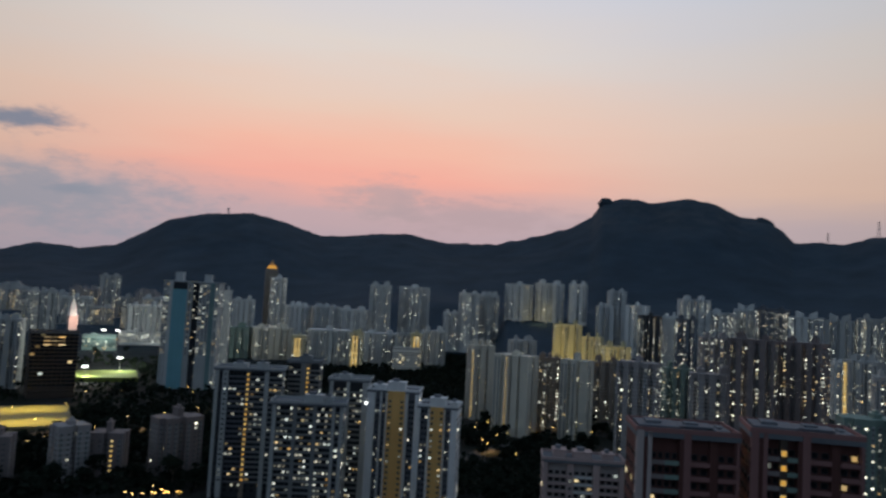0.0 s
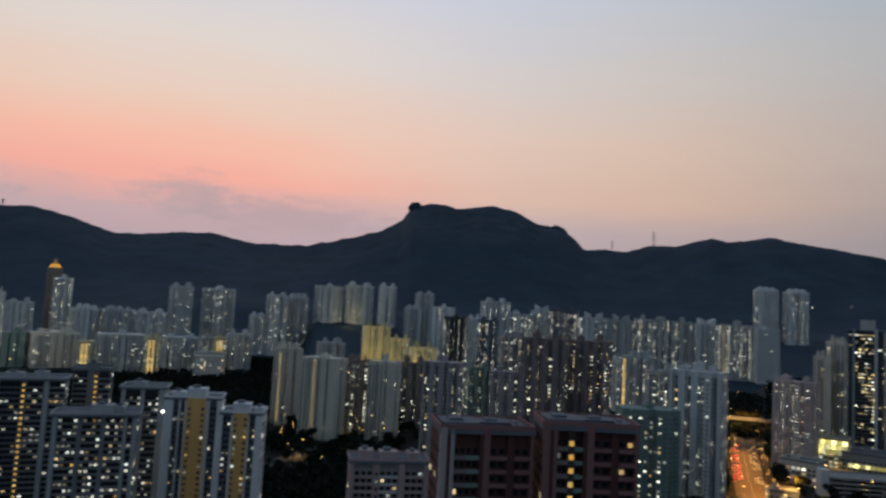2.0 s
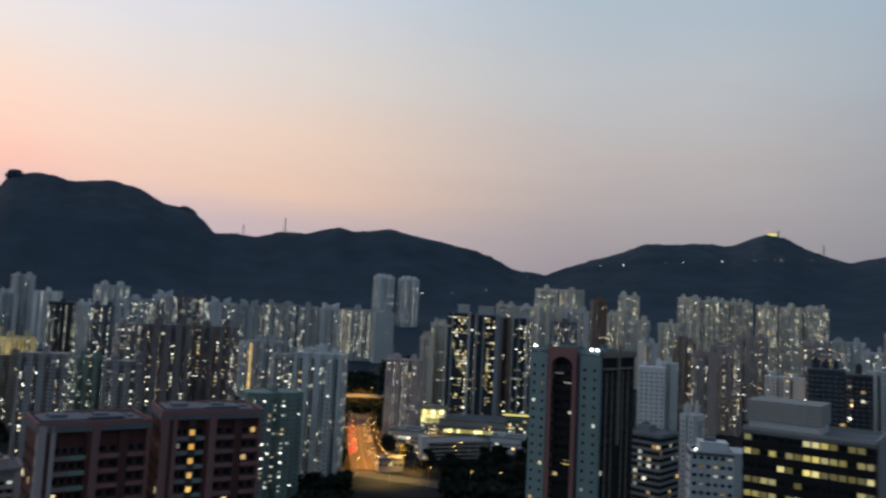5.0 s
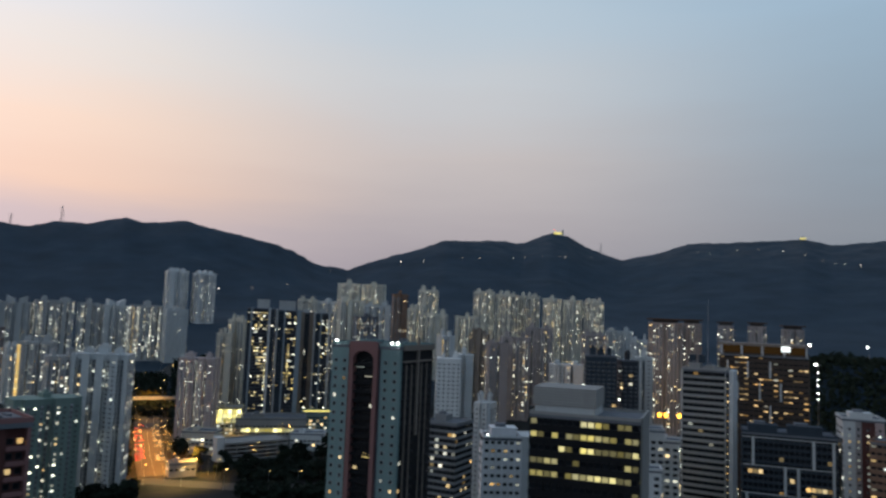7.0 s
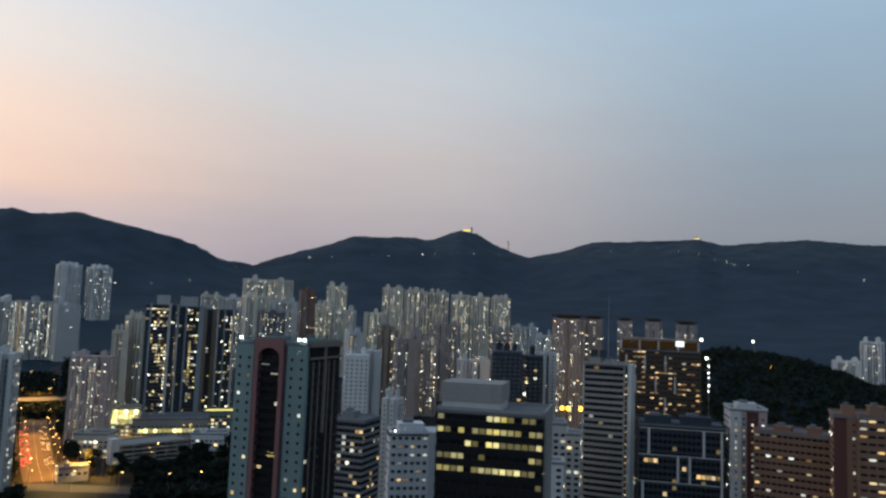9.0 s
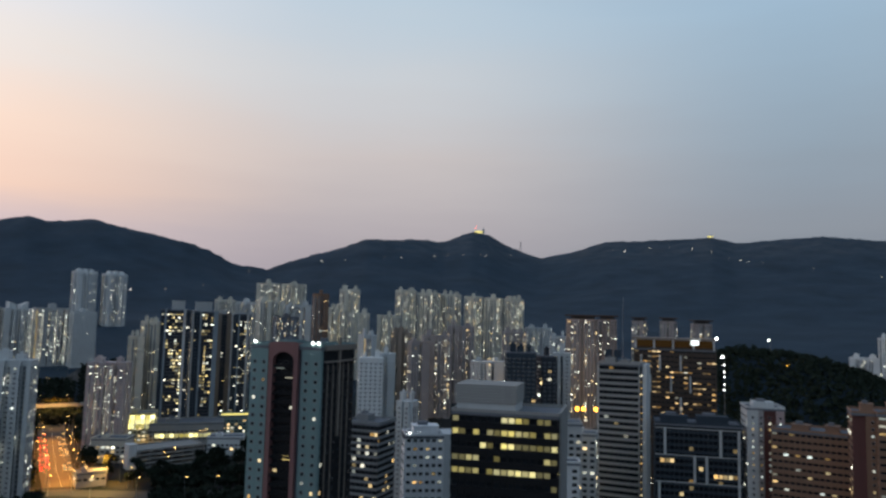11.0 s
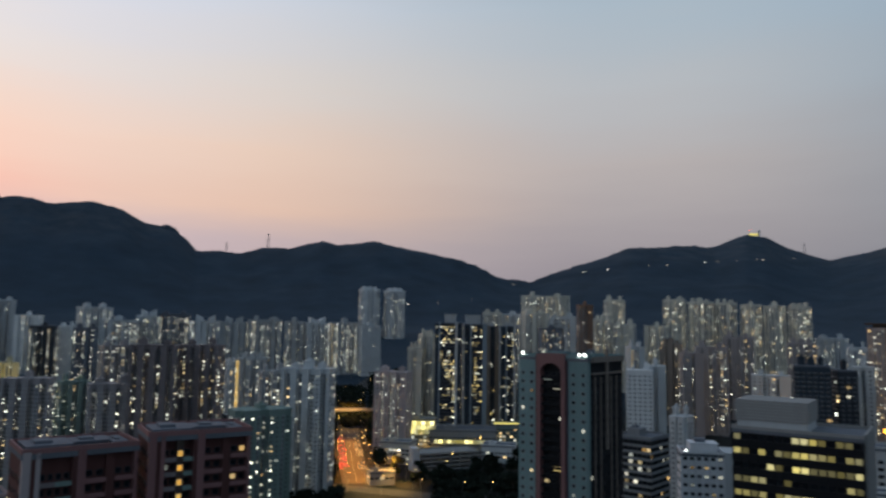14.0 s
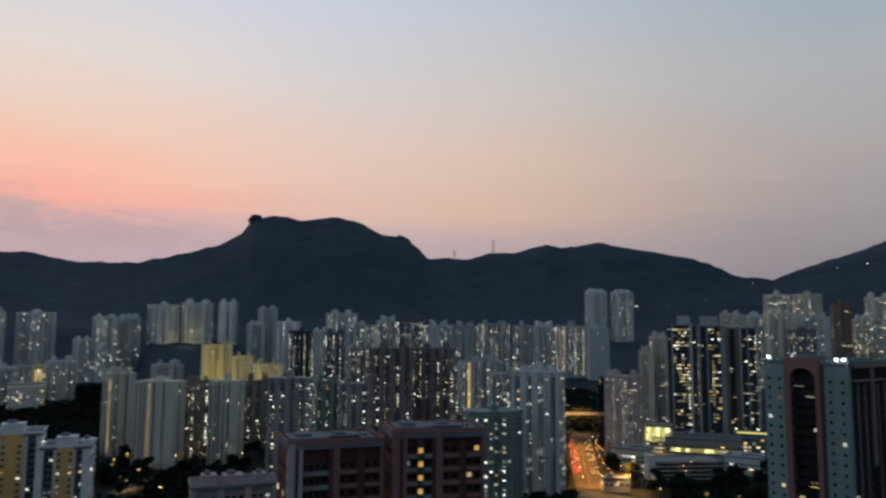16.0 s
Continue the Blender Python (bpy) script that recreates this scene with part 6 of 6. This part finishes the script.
def landmarks():
    field("sports_pitch", -24.3, 900, 66, 70, TURF, "green sports pitch under floodlights")
    field("earth_lot", -28.9, 690, 64, 104, SAND, "yellow earth lot under amber lamps")
    floodlight(-24.6, 1090, 30, 2, watts=40000)
    floodlight(-23.7, 1085, 30, 2)
    floodlight(-23.4, 930, 16, 2, watts=110000)
    floodlight(-25.6, 872, 15, 2, watts=110000)
    for b, r in ((-30.2, 655), (-28.0, 660), (-30.0, 715), (-27.9, 720)):
        x, y = polar(b, r)
        shine("lot_light", (x, y, ground(x, y) + 20), 30000, (1.0, 0.78, 0.14), down=True)
    c = stand("church", -26.65, 1000, 10, "pale church tower with a floodlit pink spire", "church", "", 12)
    base = c.location.z
    part("tower", boxes((-5, 5, -5, 5, -4, 68 - base), (-5.4, 5.4, -5.4, 5.4, 68 - base, 69 - base)), paint("pink"), c)
    part("spire", taper((0, 0, 69 - base), (0, 0, 92 - base), 6.0, 0.3, 8), paint("white"), c, "pale pointed spire")
    x, y = polar(-26.4, 978)
    shine("spire_light", (x, y, 66), 16000, (1.0, 0.66, 0.55))
    t = apartment_tower("slim brown tower with a glowing orange crown", -13.25, 1345, 21, 21, 150, 3, "box", "brown", 0.04, heads=0)
    z = 150 - t.location.z
    crown = part("crown", taper((0, 0, z), (0, 0, z + 6), 9.0, 6.5, 8), glowing("amber_crown", (1.0, 0.5, 0.1, 1), (1.0, 0.55, 0.15, 1), 1.6), t, "glowing amber crown")
    part("finial", taper((0, 0, z + 6), (0, 0, z + 15), 3.5, 0.3, 8), paint("ochre"), crown)
    # amber flood lamps below the tall brown towers
    for b in (75.05, 75.5, 76.44):
        ob = stand("flood_lamp", b, 640, 0, "amber flood lamp blazing on a steel post", "floodlight", "amber flood lamps", 1)
        part("post", taper((0, 0, -1), (0, 0, 42), 0.4, 0.2), METAL, ob)
        part("lamp", joined(taper((0, -1.2, 41), (0, 0.2, 41), 1.8, 1.1, 12)), AMBERFLOOD, ob)
        shine("amber_light", (ob.location.x, ob.location.y, 44), 14000, (1.0, 0.50, 0.10))
    for b, r, z, e in ((8.6, 900, 40, 36000), (12.8, 850, 34, 24000), (7.6, 1262, 92, 4500)):
        x, y = polar(b, r)
        shine("estate_light", (x, y, z), e, (1.0, 0.80, 0.30))
    for b, r, h in ((85.56, 700, 86.5), (88.63, 900, 99.5)):
        floodlight(b, r, h - ground(*polar(b, r)), 1, "tall floodlight masts by the knoll")
    # small lamps down the nearer mast
    x, y = polar(85.56, 699.2)
    for z in (80, 74, 69.5, 63, 58):
        ob = part("mast_lamp", taper((x, y, z - 0.5), (x, y, z + 0.5), 0.42, 0.42, 8), FLOOD, None)
        tagged(ob, "small white lamp fixed to a steel mast", "lamp", "lamps down the mast")
    ob = stand("flood_lamp", 89.68, 860, 0, "small amber lamp on a post by the knoll", "floodlight", "amber flood lamps", 1)
    z = 74.6 - ob.location.z
    part("post", taper((0, 0, -1), (0, 0, z), 0.3, 0.2), METAL, ob)
    part("lamp", taper((0, -1.2, z), (0, 0.2, z), 1.6, 1.1, 10), AMBERFLOOD, ob)


def crest_at(bearing):
    """The place on the skyline at a bearing."""
    far = float(np.interp(bearing, *RIDGE_FAR))
    best = max((ground(*polar(bearing, r)) / 1.0 - EYE) / r for r in np.arange(far - 300, far + 80, 20))
    for r in np.arange(far - 300, far + 80, 20):
        if (ground(*polar(bearing, r)) - EYE) / r >= best - 1e-9:
            return float(r)
    return far


def lattice(label, bearing, high, spread, arms, name="pylon"):
    r = crest_at(bearing)
    ob = stand(name, bearing, r, 20, label, "pylon", "masts on the ridge", 5)
    k = 0.45
    for sx in (-1, 1):
        for sy in (-1, 1):
            part("leg", taper((sx * spread, sy * spread, -6), (sx * 0.5, sy * 0.5, high), k, k * 0.6, 4), METAL, ob)
    n = 6
    for i in range(n):
        a, b = spread * (1 - i / n) + 0.5, spread * (1 - (i + 1) / n) + 0.5
        z0, z1 = high * i / n, high * (i + 1) / n
        part("brace", joined(taper((-a, -a, z0), (b, -b, z1), k * 0.5, k * 0.5, 4), taper((a, -a, z0), (-b, -b, z1), k * 0.5, k * 0.5, 4), taper((-a, a, z0), (b, b, z1), k * 0.5, k * 0.5, 4), taper((a, a, z0), (-b, b, z1), k * 0.5, k * 0.5, 4)), METAL, ob)
    for z in arms:
        part("crossarm", taper((-spread * 1.5, 0, z), (spread * 1.5, 0, z), k * 0.8, k * 0.8, 4), METAL, ob)
    return ob


def slope_spot(bearing, angle):
    """Where the line of sight at that angle first meets the land."""
    for r in np.arange(1500, 3900, 10):
        x, y = polar(bearing, r)
        z = ground(x, y)
        if z >= EYE + r * math.tan(radians(angle)):
            return x, y, z
    return None


HILL_ROAD = [(55.15, 3.93), (56.88, 4.08), (59.94, 4.40), (61.27, 4.44), (63.92, 4.60), (64.81, 4.67), (66.14, 4.74), (67.47, 4.81), (67.91, 4.74), (69.90, 4.82), (77.67, 5.29), (78.51, 5.25), (80.38, 5.42), (81.81, 5.54), (83.42, 5.33), (84.80, 5.07), (85.96, 4.65), (86.73, 4.52), (87.29, 4.39), (88.23, 4.35), (91.49, 3.88), (95.55, 3.32), (43.87, 1.38), (46.49, 1.73), (49.69, 2.91), (41.48, 1.22)]


def hills():
    lattice("grey lattice pylon on the ridge", 30.65, 52, 5, (30, 38, 46))
    lattice("small grey lattice pylon on the ridge", 27.6, 32, 3.5, (20, 26))
    lattice("grey lattice pylon on the ridge", 70.6, 46, 4.5, (28, 36, 42))
    # hill-top stations
    r = crest_at(67.4)
    ob = stand("hilltop_station", 67.4, r, 10, "white radar station lit yellow on the summit", "radar station", "", 10)
    part("hall", boxes((-26, 14, -6, 6, -6, 9.5)), paint("white"), ob)
    part("lit_strip", boxes((-24, 12, -6.6, -6.2, 0.5, 8.5)), MALL, ob, "yellow lit window strip")
    part("tower", boxes((13, 21, -4, 4, -6, 16)), paint("grey"), ob)
    part("dome", taper((17, 0, 16), (17, 0, 23), 5, 2.5, 10), paint("pale"), ob)
    part("mast", taper((-20, 0, 7), (-20, 0, 22), 0.6, 0.3), METAL, ob)
    part("red_lamp", taper((-20, 0, 22), (-20, 0, 24), 1.4, 1.4, 8), REDLAMP, ob)
    m = stand("radio_mast", 78.4, 800, 0, "slim red and white radio mast", "mast", "", 3)
    for i in range(7):
        part("mast_section", taper((0, 0, -6 + i * 18), (0, 0, 12 + i * 18), 0.40 - i * 0.04, 0.36 - i * 0.04, 6), paint("mauve" if i % 2 else "grey"), m)
    r = crest_at(84.7)
    ob = stand("hilltop_station", 84.7, r, 0, "low station lit amber on the far ridge", "radar station", "", 10)
    part("hall", boxes((-14, 14, -6, 6, -6, 7), (-5, 5, -4, 4, 7, 12)), paint("white"), ob)
    part("lit_strip", boxes((-12, 12, -6.6, -6.2, 1, 5)), MALL, ob, "amber lit window strip")
    r = crest_at(-16.75)
    ob = stand("radar_tower", -16.75, r, 0, "grey radar tower on the western summit", "radar tower", "", 8)
    part("tower", taper((0, 0, -6), (0, 0, 14), 3.0, 2.2, 8), paint("grey"), ob)
    part("platform", taper((0, 0, 14), (0, 0, 16), 6.5, 6.5, 10), paint("grey"), ob)
    part("dome", taper((0, 0, 16), (0, 0, 21), 4.5, 2.0, 10), paint("pale"), ob)
    # lamps of the road over the hills
    first = None
    for b, e in (HILL_ROAD):
        p = slope_spot(b, e)
        if p is None:
            continue
        m = pose(p[0], p[1], p[2], 0, 0, -b)
        if first is None:
            first = new("hill_road_lamp")
            tagged(first, "small white lamp on the dark hill road", "street lamp", "lamps of the hill road")
            part("pole", taper((0, 0, -3), (0, 0, 9), 0.2, 0.12), METAL, first)
            part("lamp_head", taper((0, -0.9, 8.8), (0, -0.9, 11.0), 1.2, 1.1, 8), COOL_HILL, first)
            first.matrix_basis = m
        else:
            copy_thing(first, m)


COOL_HILL = glowing("hill_lamp", (1.0, 0.9, 0.7, 1), (1.0, 0.9, 0.75, 1), 3.0, True)
landmarks()
hills()
plant()


def outcrop(label, bearing, high, size, seed):
    """A bare rounded crag on the ridge, rough at two scales; its foot is sunk in the crest."""
    x, y = polar(bearing, crest_at(bearing) - 6)
    verts, faces, n, rings = [], [], 26, 14
    for j in range(rings + 1):
        lift = math.pi * (j / rings - 0.5)
        for i in range(n):
            turn = 2 * math.pi * i / n
            v = Vector((math.cos(turn) * math.cos(lift), math.sin(turn) * math.cos(lift), math.sin(lift)))
            k = 1 + 0.22 * noise.noise(v * 1.4 + Vector((seed, 0, 0))) + 0.09 * noise.noise(v * 4 + Vector((0, seed, 0)))
            verts.append((x + v.x * size[0] * k, y + v.y * size[0] * k, high - size[1] + v.z * size[1] * k))
    for j in range(rings):
        faces += [(j * n + i, j * n + (i + 1) % n, (j + 1) * n + (i + 1) % n, (j + 1) * n + i) for i in range(n)]
    tagged(link("rock_outcrop", verts, faces, bpy.data.materials["land"], smooth=True), label, "rock", "crags on the ridge")


outcrop("rounded lion-head crag of dark bare rock on the ridge", 12.2, 513.5, (26, 22), 5)
outcrop("small dark rock crag on the ridge shoulder", 23.4, 444, (40, 34), 21)
